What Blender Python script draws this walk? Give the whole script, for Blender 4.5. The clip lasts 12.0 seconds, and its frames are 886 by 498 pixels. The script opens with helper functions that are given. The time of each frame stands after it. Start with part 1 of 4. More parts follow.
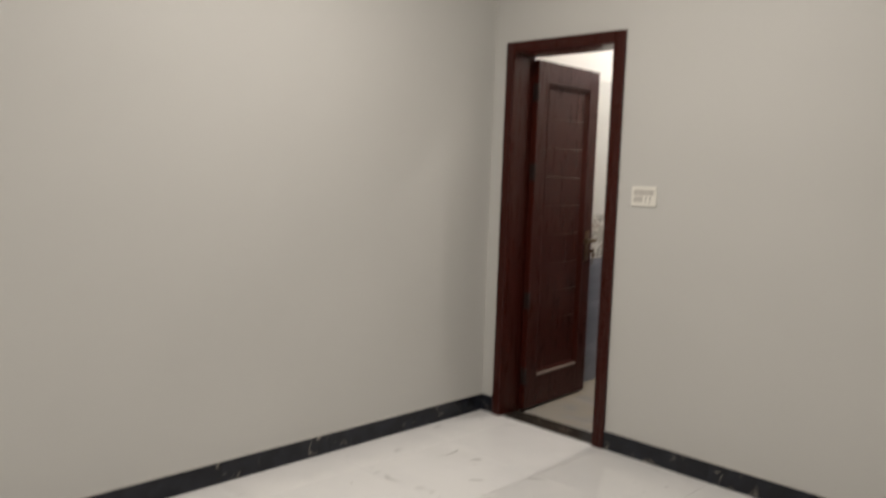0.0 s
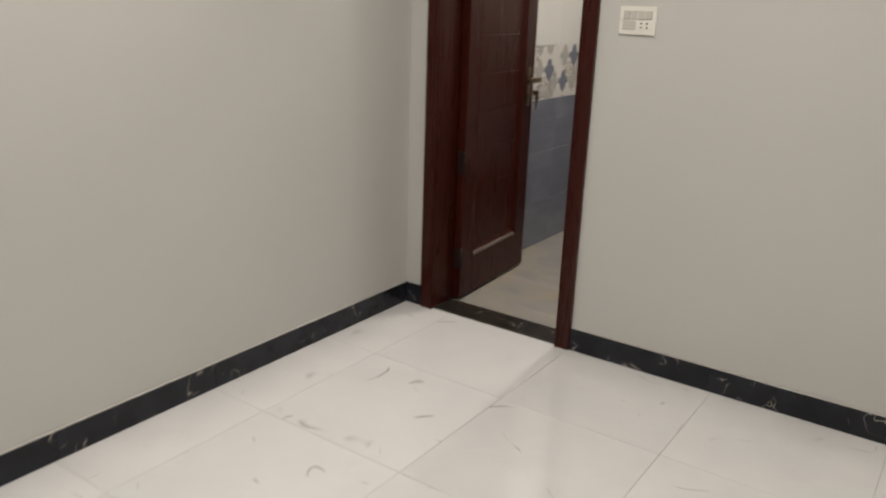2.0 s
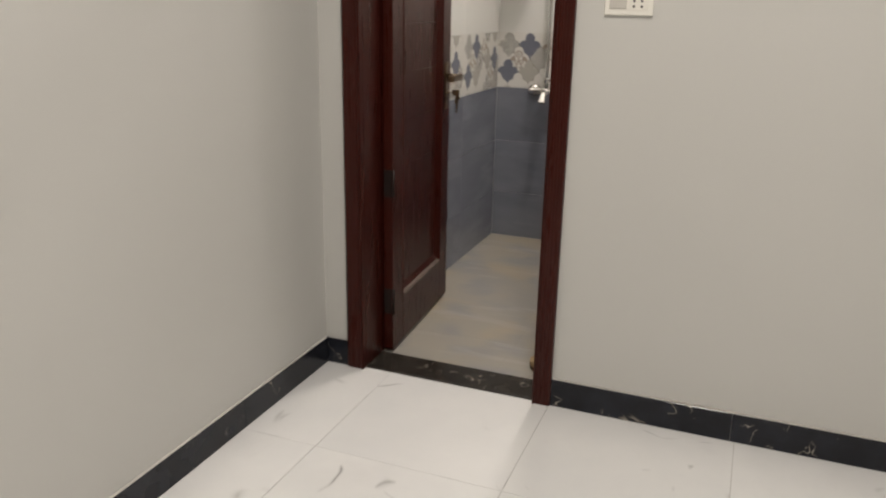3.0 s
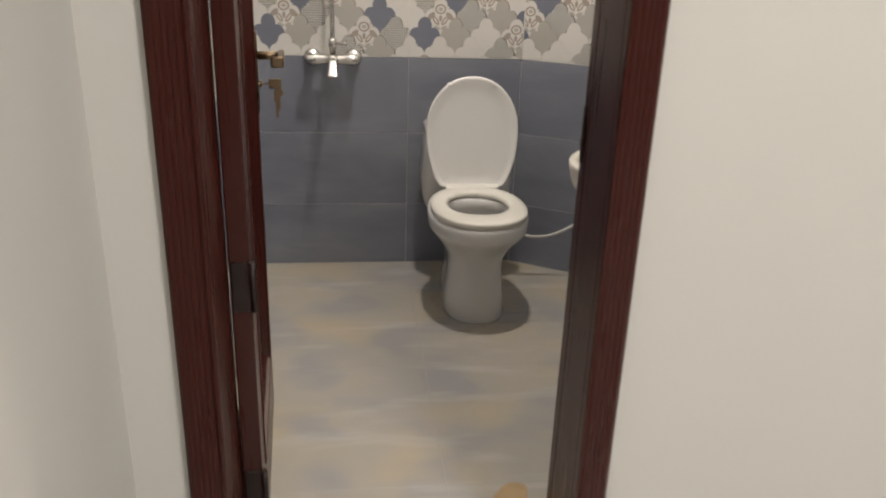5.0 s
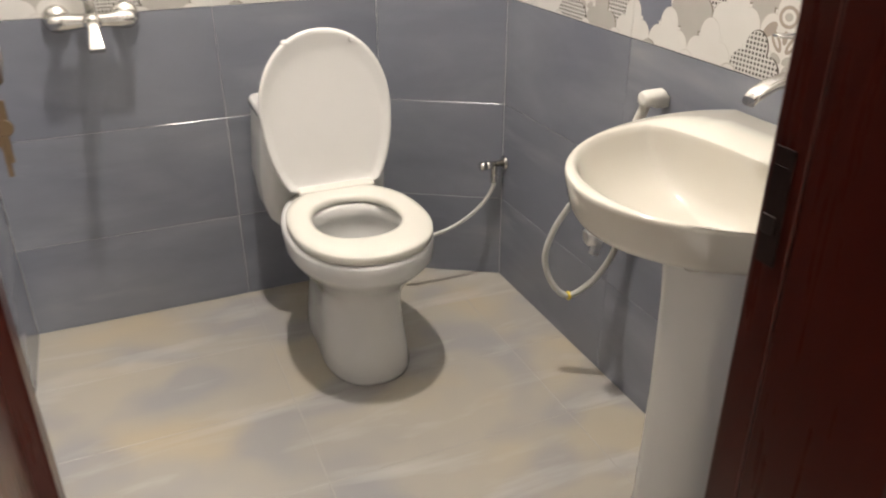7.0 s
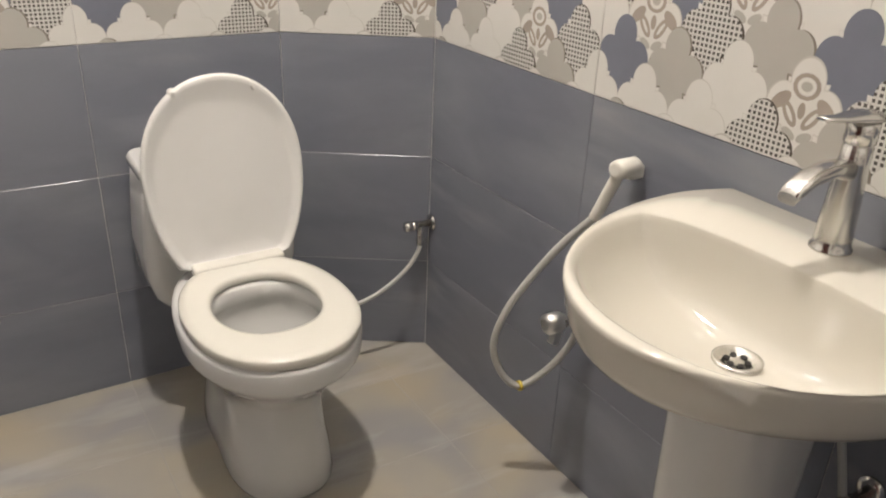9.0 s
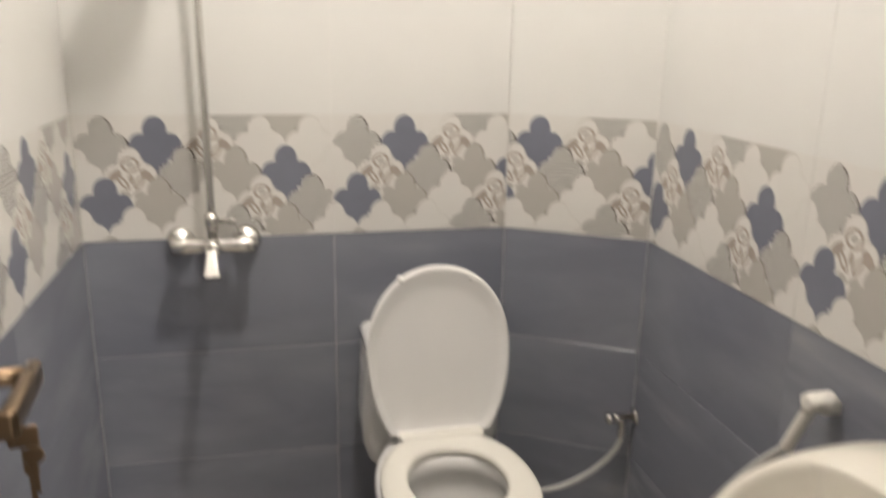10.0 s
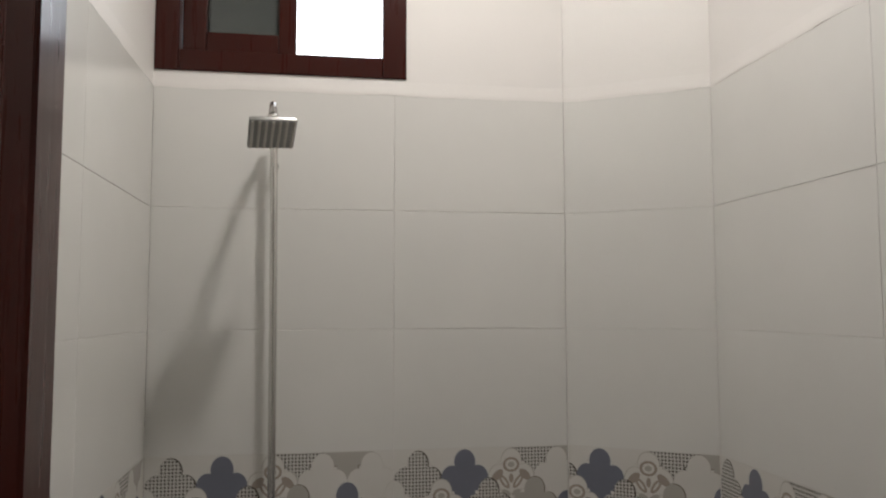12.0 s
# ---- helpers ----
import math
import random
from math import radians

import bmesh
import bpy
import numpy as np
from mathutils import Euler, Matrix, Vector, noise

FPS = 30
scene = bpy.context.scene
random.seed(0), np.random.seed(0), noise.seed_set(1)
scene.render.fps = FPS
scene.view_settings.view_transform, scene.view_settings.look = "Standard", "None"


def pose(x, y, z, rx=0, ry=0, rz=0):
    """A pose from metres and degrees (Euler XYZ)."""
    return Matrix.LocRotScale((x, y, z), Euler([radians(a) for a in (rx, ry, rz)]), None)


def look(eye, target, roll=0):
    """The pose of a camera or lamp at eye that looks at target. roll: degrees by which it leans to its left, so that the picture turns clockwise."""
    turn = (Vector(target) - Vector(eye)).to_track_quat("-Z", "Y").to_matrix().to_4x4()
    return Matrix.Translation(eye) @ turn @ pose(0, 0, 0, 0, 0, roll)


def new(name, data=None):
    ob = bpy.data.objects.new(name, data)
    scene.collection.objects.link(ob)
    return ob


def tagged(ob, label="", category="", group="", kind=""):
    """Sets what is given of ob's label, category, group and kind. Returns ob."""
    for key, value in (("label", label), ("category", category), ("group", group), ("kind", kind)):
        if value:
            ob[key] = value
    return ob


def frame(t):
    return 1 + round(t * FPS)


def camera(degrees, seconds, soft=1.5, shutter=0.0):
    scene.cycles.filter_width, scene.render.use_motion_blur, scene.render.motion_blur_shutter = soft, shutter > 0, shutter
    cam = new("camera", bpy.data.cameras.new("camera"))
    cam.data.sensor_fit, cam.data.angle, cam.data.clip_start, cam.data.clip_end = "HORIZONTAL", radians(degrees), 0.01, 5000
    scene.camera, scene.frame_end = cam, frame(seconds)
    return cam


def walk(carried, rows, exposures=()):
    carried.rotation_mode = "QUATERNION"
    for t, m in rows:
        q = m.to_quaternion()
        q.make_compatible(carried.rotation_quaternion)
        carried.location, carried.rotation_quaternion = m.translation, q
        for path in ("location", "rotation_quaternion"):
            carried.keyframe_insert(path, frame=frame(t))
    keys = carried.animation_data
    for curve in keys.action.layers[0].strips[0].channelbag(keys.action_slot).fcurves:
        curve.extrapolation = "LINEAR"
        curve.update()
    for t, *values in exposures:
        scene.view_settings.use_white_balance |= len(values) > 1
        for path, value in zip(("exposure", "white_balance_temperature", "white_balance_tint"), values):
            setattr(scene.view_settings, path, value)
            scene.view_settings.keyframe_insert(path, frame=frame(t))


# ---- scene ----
cam = camera(58.9, 12.0, soft=2.0, shutter=0.5)
EXPOSURES = [(0.0, -0.33, 6500, 10), (1.0, -0.31, 6500, 10), (2.0, -0.24, 6500, 10), (3.2, -0.05, 6500, 10), (5.0, 0.36, 6500, 10), (5.5, 0.5, 6500, 10), (6.5, 0.93, 6500, 10), (7.0, 1.06, 6500, 10), (7.5, 0.99, 6500, 10),
             (9.3, 0.70, 6500, 10), (9.5, 0.52, 6500, 10), (10.0, 0.58, 6500, 10), (10.3, 0.35, 6480, 10), (10.5, 0.0, 6450, 10), (11.0, -0.78, 6260, 10), (12.0, -1.0, 6260, 10)]
PATH = [
    (0, (3.077, -3.465, 1.42), (1.673, -2.055, 1.219), 2.0),
    (0.5, (2.979, -3.39, 1.377), (1.531, -2.069, 0.975), 2.1),
    (1, (2.802, -3.178, 1.410), (1.420, -1.836, 0.869), 1.1),
    (1.5, (2.472, -3.011, 1.321), (1.236, -1.551, 0.739), 2.6),
    (2, (2.143, -2.796, 1.375), (1.058, -1.229, 0.767), 2.0),
    (2.5, (1.744, -2.658, 1.312), (0.88, -0.944, 0.751), 1.1),
    (3, (1.394, -2.389, 1.302), (0.703, -0.611, 0.701), 1.1),
    (3.2, (1.26, -2.297, 1.292), (0.669, -0.49, 0.673), 1.6),
    (4.8, (0.442, -1.324, 1.234), (0.615, 0.54, 0.532), 2.2),
    (5, (0.387, -1.209, 1.27), (0.623, 0.64, 0.544), 2.0),
    (5.5, (0.336, -0.929, 1.253), (0.62, 0.921, 0.546), 2.3),
    (6, (0.321, -0.699, 1.255), (0.708, 1.117, 0.512), 1.7),
    (6.5, (0.311, -0.489, 1.218), (0.87, 1.241, 0.386), 0.2),
    (7, (0.344, -0.268, 1.207), (1.047, 1.373, 0.304), -0.2),
    (7.5, (0.353, -0.125, 1.201), (1.189, 1.438, 0.275), 0.8),
    (7.7, (0.361, -0.065, 1.203), (1.265, 1.46, 0.278), 1.2),
    (9.3, (0.409, 0.077, 1.214), (1.378, 1.611, 0.374), 2.2),
    (9.5, (0.423, 0.061, 1.244), (1.246, 1.715, 0.479), 1.3),
    (10, (0.469, -0.032, 1.344), (0.894, 1.85, 0.814), 1.0),
    (10.5, (0.474, -0.032, 1.458), (0.781, 1.923, 1.232), -0.2),
    (11, (0.436, -0.047, 1.453), (0.738, 1.913, 1.593), -1.1),
    (11.5, (0.430, -0.070, 1.533), (0.719, 1.889, 1.697), -0.7),
    (12, (0.440, -0.070, 1.503), (0.746, 1.888, 1.652), -0.1),
]
walk(cam, [(t, look(eye, target, roll)) for t, eye, target, roll in PATH], EXPOSURES)

# ---- light ----
world = bpy.data.worlds.new("world")
scene.world = world
world.use_nodes = True
wn = world.node_tree.nodes
sky = wn.new("ShaderNodeTexSky")
sky.sky_type, sky.sun_disc, sky.sun_elevation, sky.sun_rotation = "NISHITA", False, radians(50), radians(160)
world.node_tree.links.new(sky.outputs[0], wn["Background"].inputs[0])
wn["Background"].inputs[1].default_value = 0.15


def lamp(name, kind, place, watts, colour, size):
    d = bpy.data.lights.new(name, kind)
    d.energy, d.color = watts, colour
    if kind == "POINT":
        d.shadow_soft_size = size
    else:
        d.shape, d.size = "DISK", size
    o = new(name, d)
    o.location = place
    return o


WARM = (1.0, 0.92, 0.835)
LAMP_BATH = (0.735, 1.18, 2.955)
lamp("bathroom_light", "AREA", LAMP_BATH, 25, WARM, 0.12)
# no bedroom lamp is in view; the second is added to balance the walls
lamp("bedroom_light", "AREA", (1.3, -1.55, 2.96), 45, (1.0, 0.92, 0.84), 0.35)
lamp("bedroom_light", "AREA", (2.5, -3.4, 2.96), 44, (1.0, 0.92, 0.84), 0.35)

# ---- plan ----
H = 3.0                                   # ceilings
X1, Y0 = 4.4, -4.7                        # bedroom's far walls
WT = 0.13                                 # door wall
DXL, DXR, DTOP = 0.165, 0.811, 2.085      # door opening
CXL, CXR, CTOP = 0.098, 0.873, 2.147      # casing's outer edges
FZ = -0.010                               # bedroom floor
BF = -0.012                               # bathroom floor
XL, XR, YB = 0.030, 1.391, 1.913          # bathroom's tiled faces
BENDX, CORY = 1.075, 1.716                # slanted piece of wall
TT = 0.008                                # tile thickness
ROWS = [(BF, 0.25), (0.25, 0.55), (0.55, 0.85)]
PAT = (0.85, 1.15)
WHITE_ROWS = [(1.15, 1.45), (1.45, 1.75), (1.75, 2.05)]


# ---- materials ----
class Shader:
    def __init__(self, name, rough=0.5, metal=0.0, coat=0.0):
        self.m = bpy.data.materials.new(name)
        self.m.use_nodes = True
        self.t = self.m.node_tree
        self.b = self.t.nodes["Principled BSDF"]
        self.b.inputs["Roughness"].default_value = rough
        self.b.inputs["Metallic"].default_value = metal
        self.b.inputs["Coat Weight"].default_value = coat
        self.b.inputs["Coat Roughness"].default_value = 0.08

    def node(self, kind, **ins):
        n = self.t.nodes.new("ShaderNode" + kind)
        for k, v in ins.items():
            self.put(n.inputs[int(k[1:]) if k[0] == "i" and k[1:].isdigit() else k.replace("_", " ")], v)
        return n

    def put(self, socket, v):
        if hasattr(v, "is_output"):
            self.t.links.new(v, socket)
        else:
            socket.default_value = (*v, 1) if isinstance(v, tuple) and len(v) == 3 and socket.type == "RGBA" else v

    def coords(self, scale=(1, 1, 1), vary=True, turn=0.0, lean=0.0):
        """Object coordinates in metres, moved about from piece to piece."""
        tc = self.node("TexCoord")
        mp = self.node("Mapping", Scale=scale, Rotation=(0, lean, turn))
        if vary:
            info = self.node("ObjectInfo")
            k = self.node("VectorMath", i0=info.outputs["Location"], i1=(7.3, 5.1, 3.7))
            k.operation = "MULTIPLY"
            a = self.node("VectorMath", i0=tc.outputs["Object"], i1=k.outputs[0])
            self.put(mp.inputs["Vector"], a.outputs[0])
        else:
            self.put(mp.inputs["Vector"], tc.outputs["Object"])
        return mp.outputs[0]

    def noise(self, v, scale, detail=4, rough=0.55, warp=0.0):
        return self.node("TexNoise", Vector=v, Scale=scale, Detail=detail, Roughness=rough, Distortion=warp).outputs["Fac"]

    def ramp(self, fac, stops):
        n = self.node("ValToRGB", i0=fac)
        e = n.color_ramp.elements
        while len(e) < len(stops):
            e.new(0.5)
        for el, (p, c) in zip(e, stops):
            el.position, el.color = p, ((*c, 1) if isinstance(c, tuple) else (c, c, c, 1))
        return n.outputs[0]

    def mix(self, fac, a, b, how="MIX"):
        n = self.node("Mix")
        n.data_type, n.blend_type = "RGBA", how
        for i, v in ((0, fac), (6, a), (7, b)):
            self.put(n.inputs[i], v)
        return n.outputs[2]

    def math(self, op, a, b=0.0):
        n = self.node("Math", i0=a, i1=b)
        n.operation = op
        return n.outputs[0]

    def colour(self, c):
        self.put(self.b.inputs["Base Color"], c)
        return self

    def rough(self, r):
        self.put(self.b.inputs["Roughness"], r)
        return self

    def bump(self, h, strength=0.2, dist=0.002):
        n = self.node("Bump", Height=h, Strength=strength, Distance=dist)
        self.put(self.b.inputs["Normal"], n.outputs[0])
        return self


def m_paint(name, col):
    s = Shader(name, 0.55)
    v = s.coords(vary=False)
    big = s.noise(v, 1.1, 3)
    fine = s.noise(v, 160, 3)
    c = s.mix(big, tuple(x * 0.95 for x in col), tuple(x * 1.04 for x in col))
    s.colour(c).rough(s.ramp(s.noise(v, 3, 3), [(0.3, 0.42), (0.7, 0.58)]))
    return s.bump(s.math("ADD", fine, s.math("MULTIPLY", s.noise(v, 9, 4), 3.0)), 0.10, 0.0015).m


def m_marble_white():
    s = Shader("polished_white_marble_tile", 0.07)
    v = s.coords()
    c = s.ramp(s.noise(v, 2.2, 5, 0.6), [(0.35, (0.71, 0.71, 0.705)), (0.65, (0.765, 0.76, 0.75))])
    for turn, size, gate_size, width, dark in ((0.5, 1.5, 6.5, 0.005, 0.85), (0.95, 1.1, 5.0, 0.006, 0.6), (-0.6, 1.8, 8.0, 0.004, 0.7)):
        w = s.noise(s.coords((1.0, 3.2, 1.0), turn=turn), size, 2.5, 0.5, 0.15)
        line = s.ramp(s.math("ABSOLUTE", s.math("SUBTRACT", w, 0.5)), [(0.0, dark), (width, 0.0)])
        gate = s.ramp(s.noise(s.coords(turn=turn), gate_size, 1), [(0.60, 0.0), (0.70, 1.0)])
        c = s.mix(s.math("MULTIPLY", line, gate), c, (0.20, 0.195, 0.19))
    haze = s.ramp(s.noise(s.coords((1, 2.5, 1), turn=0.6), 1.6, 5, 0.6, 0.6), [(0.55, 0.0), (0.72, 0.22)])
    s.colour(s.mix(haze, c, (0.52, 0.515, 0.505))).rough(s.ramp(s.noise(v, 6, 4), [(0.3, 0.05), (0.75, 0.12)]))
    return s.m


def m_marble_black(name="black_marble", base=(0.010, 0.011, 0.015), amount=1.0):
    s = Shader(name, 0.16)
    v = s.coords()
    w = s.noise(v, 7.5, 3, 0.5, 0.5)
    vein = s.ramp(s.math("ABSOLUTE", s.math("SUBTRACT", w, 0.5)), [(0.0, 1.0), (0.008, 0.0)])
    gate = s.ramp(s.noise(v, 9, 2), [(0.53, 0.0), (0.62, amount)])
    clouds = s.mix(s.ramp(s.noise(v, 12, 5), [(0.4, 0.0), (0.8, 1.0)]), base, tuple(x * 2.2 for x in base))
    s.b.inputs["Specular IOR Level"].default_value = 0.3
    s.colour(s.mix(s.math("MULTIPLY", vein, gate), clouds, (0.42, 0.38, 0.32)))
    return s.rough(s.ramp(s.noise(v, 20, 3), [(0.3, 0.12), (0.7, 0.25)])).m


def m_wood():
    s = Shader("varnished_mahogany", 0.28, coat=0.06)
    s.b.inputs["Specular IOR Level"].default_value = 0.20
    v = s.coords((14, 14, 0.9), vary=False)
    g = s.noise(v, 5, 6, 0.6, 0.4)
    fine = s.noise(s.coords((160, 160, 3), vary=False), 3, 3)
    c = s.ramp(g, [(0.2, (0.033, 0.0052, 0.0031)), (0.55, (0.038, 0.0061, 0.0036)), (0.85, (0.044, 0.0074, 0.0043))])
    s.colour(s.mix(s.math("MULTIPLY", fine, 0.08), c, (0.014, 0.003, 0.0024)))
    return s.rough(s.ramp(g, [(0.2, 0.34), (0.8, 0.24)])).bump(fine, 0.06, 0.001).m


def m_dark_tile():
    s = Shader("slate_blue_wall_tile", 0.2)
    v = s.coords()
    c = s.ramp(s.noise(v, 2.0, 3, 0.5), [(0.1, (0.165, 0.176, 0.218)), (0.9, (0.205, 0.217, 0.258))])
    cloud = s.noise(s.coords((1.0, 1.0, 3.0), lean=0.40), 2.2, 4, 0.5, 0.3)
    c = s.mix(s.ramp(cloud, [(0.42, 0.0), (0.75, 0.75)]), c, (0.265, 0.277, 0.315))
    wisp = s.noise(s.coords((1.0, 1.0, 5.0), lean=0.35), 2.4, 3, 0.5, 0.3)
    gate = s.ramp(s.noise(v, 2.8, 1), [(0.50, 0.0), (0.75, 1.0)])
    c = s.mix(s.math("MULTIPLY", s.ramp(wisp, [(0.50, 0.0), (0.70, 0.60)]), gate), c, (0.37, 0.378, 0.40))
    s.colour(s.mix(s.math("MULTIPLY", s.noise(v, 120, 3), 0.10), c, (0.12, 0.125, 0.15)))
    return s.rough(s.ramp(s.noise(v, 2.5, 2), [(0.2, 0.17), (0.8, 0.24)])).bump(s.noise(v, 5, 2), 0.03, 0.003).m


def m_white_tile():
    s = Shader("glossy_off_white_wall_tile", 0.16)
    v = s.coords()
    s.colour(s.ramp(s.noise(v, 2.5, 4), [(0.3, (0.675, 0.67, 0.645)), (0.7, (0.715, 0.71, 0.682))]))
    return s.rough(s.ramp(s.noise(v, 3, 2), [(0.3, 0.20), (0.7, 0.27)])).bump(s.noise(v, 6, 2), 0.05, 0.004).m


def m_bath_floor():
    s = Shader("mottled_stone_floor_tile", 0.3)
    v = s.coords(vary=False)
    c = s.ramp(s.noise(v, 1.7, 4, 0.5, 0.2), [(0.30, (0.315, 0.302, 0.282)), (0.50, (0.362, 0.335, 0.285)), (0.70, (0.395, 0.350, 0.268))])
    blue = s.ramp(s.noise(s.coords((1.0, 1.25, 1), vary=False, turn=0.4), 4.3, 1, 0.3, 0.25), [(0.48, 0.0), (0.62, 0.62)])
    c = s.mix(blue, c, (0.262, 0.264, 0.280))
    ochre = s.ramp(s.noise(s.coords((1, 1.3, 1), vary=False, turn=1.1), 3.2, 2, 0.4, 0.2), [(0.52, 0.0), (0.70, 0.60)])
    c = s.mix(ochre, c, (0.43, 0.355, 0.235))
    pale = s.ramp(s.noise(s.coords((0.8, 3.4, 1), vary=False, turn=-0.5), 2.6, 4, 0.55, 0.5), [(0.54, 0.0), (0.74, 0.55)])
    c = s.mix(pale, c, (0.50, 0.49, 0.47))
    s.colour(c)
    return s.rough(0.31).m


def m_ceramic(name, col):
    s = Shader(name, 0.08, coat=0.4)
    v = s.coords(vary=False)
    s.colour(s.mix(s.noise(v, 3, 3), tuple(x * 0.97 for x in col), col))
    return s.rough(s.ramp(s.noise(v, 12, 3), [(0.3, 0.06), (0.7, 0.14)])).m


def m_plain(name, col, rough=0.4, metal=0.0, vary=0.12):
    s = Shader(name, rough, metal)
    v = s.coords(vary=False)
    s.colour(s.mix(s.noise(v, 18, 4), tuple(x * (1 - vary) for x in col), tuple(x * (1 + vary) for x in col)))
    return s.rough(s.ramp(s.noise(v, 25, 3), [(0.3, rough * 0.85), (0.7, min(1, rough * 1.2))])).m


def m_check():
    """Print of small dark squares between pale threads."""
    s = Shader("checked_tile_print", 0.2)
    tc = s.node("TexCoord").outputs["Object"]
    sp = s.node("SeparateXYZ", i0=tc)
    f = []
    for ax in (0, 2):
        w = s.math("FRACT", s.math("MULTIPLY", sp.outputs[ax], 1 / 0.0085))
        f.append(s.math("GREATER_THAN", w, 0.42))
    s.colour(s.mix(s.math("MULTIPLY", f[0], f[1]), (0.60, 0.585, 0.55), (0.10, 0.092, 0.085)))
    return s.m


def m_glass(name, tint, rough=0.0):
    s = Shader(name, rough)
    s.colour(tint)
    s.b.inputs["Transmission Weight"].default_value = 1.0
    return s.m


PAINT = m_paint("warm_grey_wall_paint", (0.52, 0.515, 0.49))
CEIL = m_paint("white_ceiling_paint", (0.78, 0.77, 0.74))
BPAINT = m_paint("off_white_bathroom_paint", (0.78, 0.76, 0.735))
MARBLE = m_marble_white()
BLACK = m_marble_black()
SILL = m_marble_black("dark_brown_marble", (0.022, 0.019, 0.016), 0.7)
WOOD = m_wood()
DARKT = m_dark_tile()
WHITET = m_white_tile()
BFLOOR = m_bath_floor()
GROUT = m_plain("pale_grout", (0.50, 0.48, 0.45), 0.9)
GROUT_G = m_plain("grey_grout", (0.36, 0.345, 0.315), 0.9)
GROUT_F = m_plain("marble_floor_grout", (0.40, 0.385, 0.36), 0.8)
CERAMIC = m_ceramic("white_glazed_ceramic", (0.66, 0.655, 0.64))
IVORY = m_ceramic("ivory_glazed_ceramic", (0.60, 0.572, 0.505))
SEATP = m_plain("cream_seat_plastic", (0.66, 0.64, 0.58), 0.20, 0, 0.02)
LIDP = m_plain("white_lid_plastic", (0.74, 0.73, 0.71), 0.20, 0, 0.02)
SATIN = m_plain("satin_chrome", (0.80, 0.79, 0.77), 0.32, 1.0, 0.05)
WPLAST = m_plain("white_plastic", (0.74, 0.72, 0.66), 0.35, 0, 0.03)
GPLAST = m_plain("grey_plastic", (0.50, 0.48, 0.44), 0.4, 0, 0.05)
HOSE = m_plain("pale_grey_hose", (0.50, 0.50, 0.47), 0.35, 0, 0.06)
CHROME = m_plain("chrome", (0.64, 0.625, 0.60), 0.21, 1.0, 0.06)
BRASS = m_plain("brushed_bronze", (0.19, 0.135, 0.085), 0.3, 1.0, 0.1)
STEEL = m_plain("dull_steel", (0.30, 0.30, 0.29), 0.35, 1.0, 0.08)
BLACKM = m_plain("blackened_steel", (0.020, 0.012, 0.010), 0.45, 0.5)
WATER = m_glass("toilet_water", (0.80, 0.82, 0.80))
STRIKE = m_plain("browned_steel", (0.012, 0.006, 0.005), 0.6, 0, 0.2)
STRIKE.node_tree.nodes["Principled BSDF"].inputs["Specular IOR Level"].default_value = 0.12
DARK = m_plain("hole_shade", (0.02, 0.018, 0.016), 0.7)
LIT_LEDGE = m_plain("lit_ledge_varnish", (0.15, 0.115, 0.095), 0.6, 0, 0.3)
YELLOW = m_plain("yellow_tie", (0.55, 0.42, 0.05), 0.5)
TAN = m_plain("tan_cardboard", (0.42, 0.30, 0.16), 0.8, 0, 0.15)
BARK = m_plain("dark_brown_paper", (0.10, 0.055, 0.03), 0.85, 0, 0.2)
T_BASE = m_plain("ivory_tile_glaze", (0.67, 0.655, 0.62), 0.18, 0, 0.03)
T_GREY = m_plain("grey_tile_print", (0.44, 0.42, 0.385), 0.2, 0, 0.06)
T_BLUE = m_plain("slate_blue_tile_print", (0.180, 0.190, 0.235), 0.22, 0, 0.1)
T_LINE = m_plain("brown_tile_outline", (0.10, 0.083, 0.07), 0.25, 0, 0.1)
T_PALE = m_plain("pale_tile_outline", (0.50, 0.48, 0.44), 0.22, 0, 0.04)
T_MID = m_plain("taupe_tile_outline", (0.22, 0.195, 0.165), 0.25, 0, 0.1)
T_CHECK = m_check()
T_FLOWER = m_plain("taupe_floral_print", (0.37, 0.32, 0.275), 0.2, 0, 0.15)
PANE_DARK = m_glass("tinted_window_glass", (0.11, 0.11, 0.10), 0.25)


# ---- mesh tools ----
def mesh_of(bm, *mats):
    bmesh.ops.recalc_face_normals(bm, faces=bm.faces)
    me = bpy.data.meshes.new("mesh")
    bm.to_mesh(me)
    bm.free()
    for m in mats:
        me.materials.append(m)
    return me


def part(name, bm, material, parent=None, label=""):
    mats = material if isinstance(material, tuple) else (material,)
    me = mesh_of(bm, *mats)
    me.name = name
    ob = new(name, me)
    ob.parent = parent
    return tagged(ob, label)


def thing(name, place, label, category, turn=0.0, group=""):
    ob = new(name)
    ob.empty_display_size = 0.05
    ob.location, ob.rotation_euler[2] = place, turn
    return tagged(ob, label, category, group)


def structure(name, bm, material, label=""):
    return tagged(part(name, bm, material, None, label), kind="structure")


def box(x0, x1, y0, y1, z0, z1, bevel=0.0, seg=2, bm=None):
    one = bmesh.new()
    bmesh.ops.create_cube(one, size=1)
    for v in one.verts:
        v.co = ((x0 + x1) / 2 + v.co.x * (x1 - x0), (y0 + y1) / 2 + v.co.y * (y1 - y0), (z0 + z1) / 2 + v.co.z * (z1 - z0))
    if bevel:
        bmesh.ops.bevel(one, geom=one.edges[:], offset=bevel, segments=seg, affect="EDGES", profile=0.6)
        big = 0.25 * max(f.calc_area() for f in one.faces)
        for f in one.faces:
            f.smooth = f.calc_area() < big
    if bm is None:
        return one
    me = bpy.data.meshes.new("tmp")
    one.to_mesh(me)
    one.free()
    bm.from_mesh(me)
    bpy.data.meshes.remove(me)
    return bm


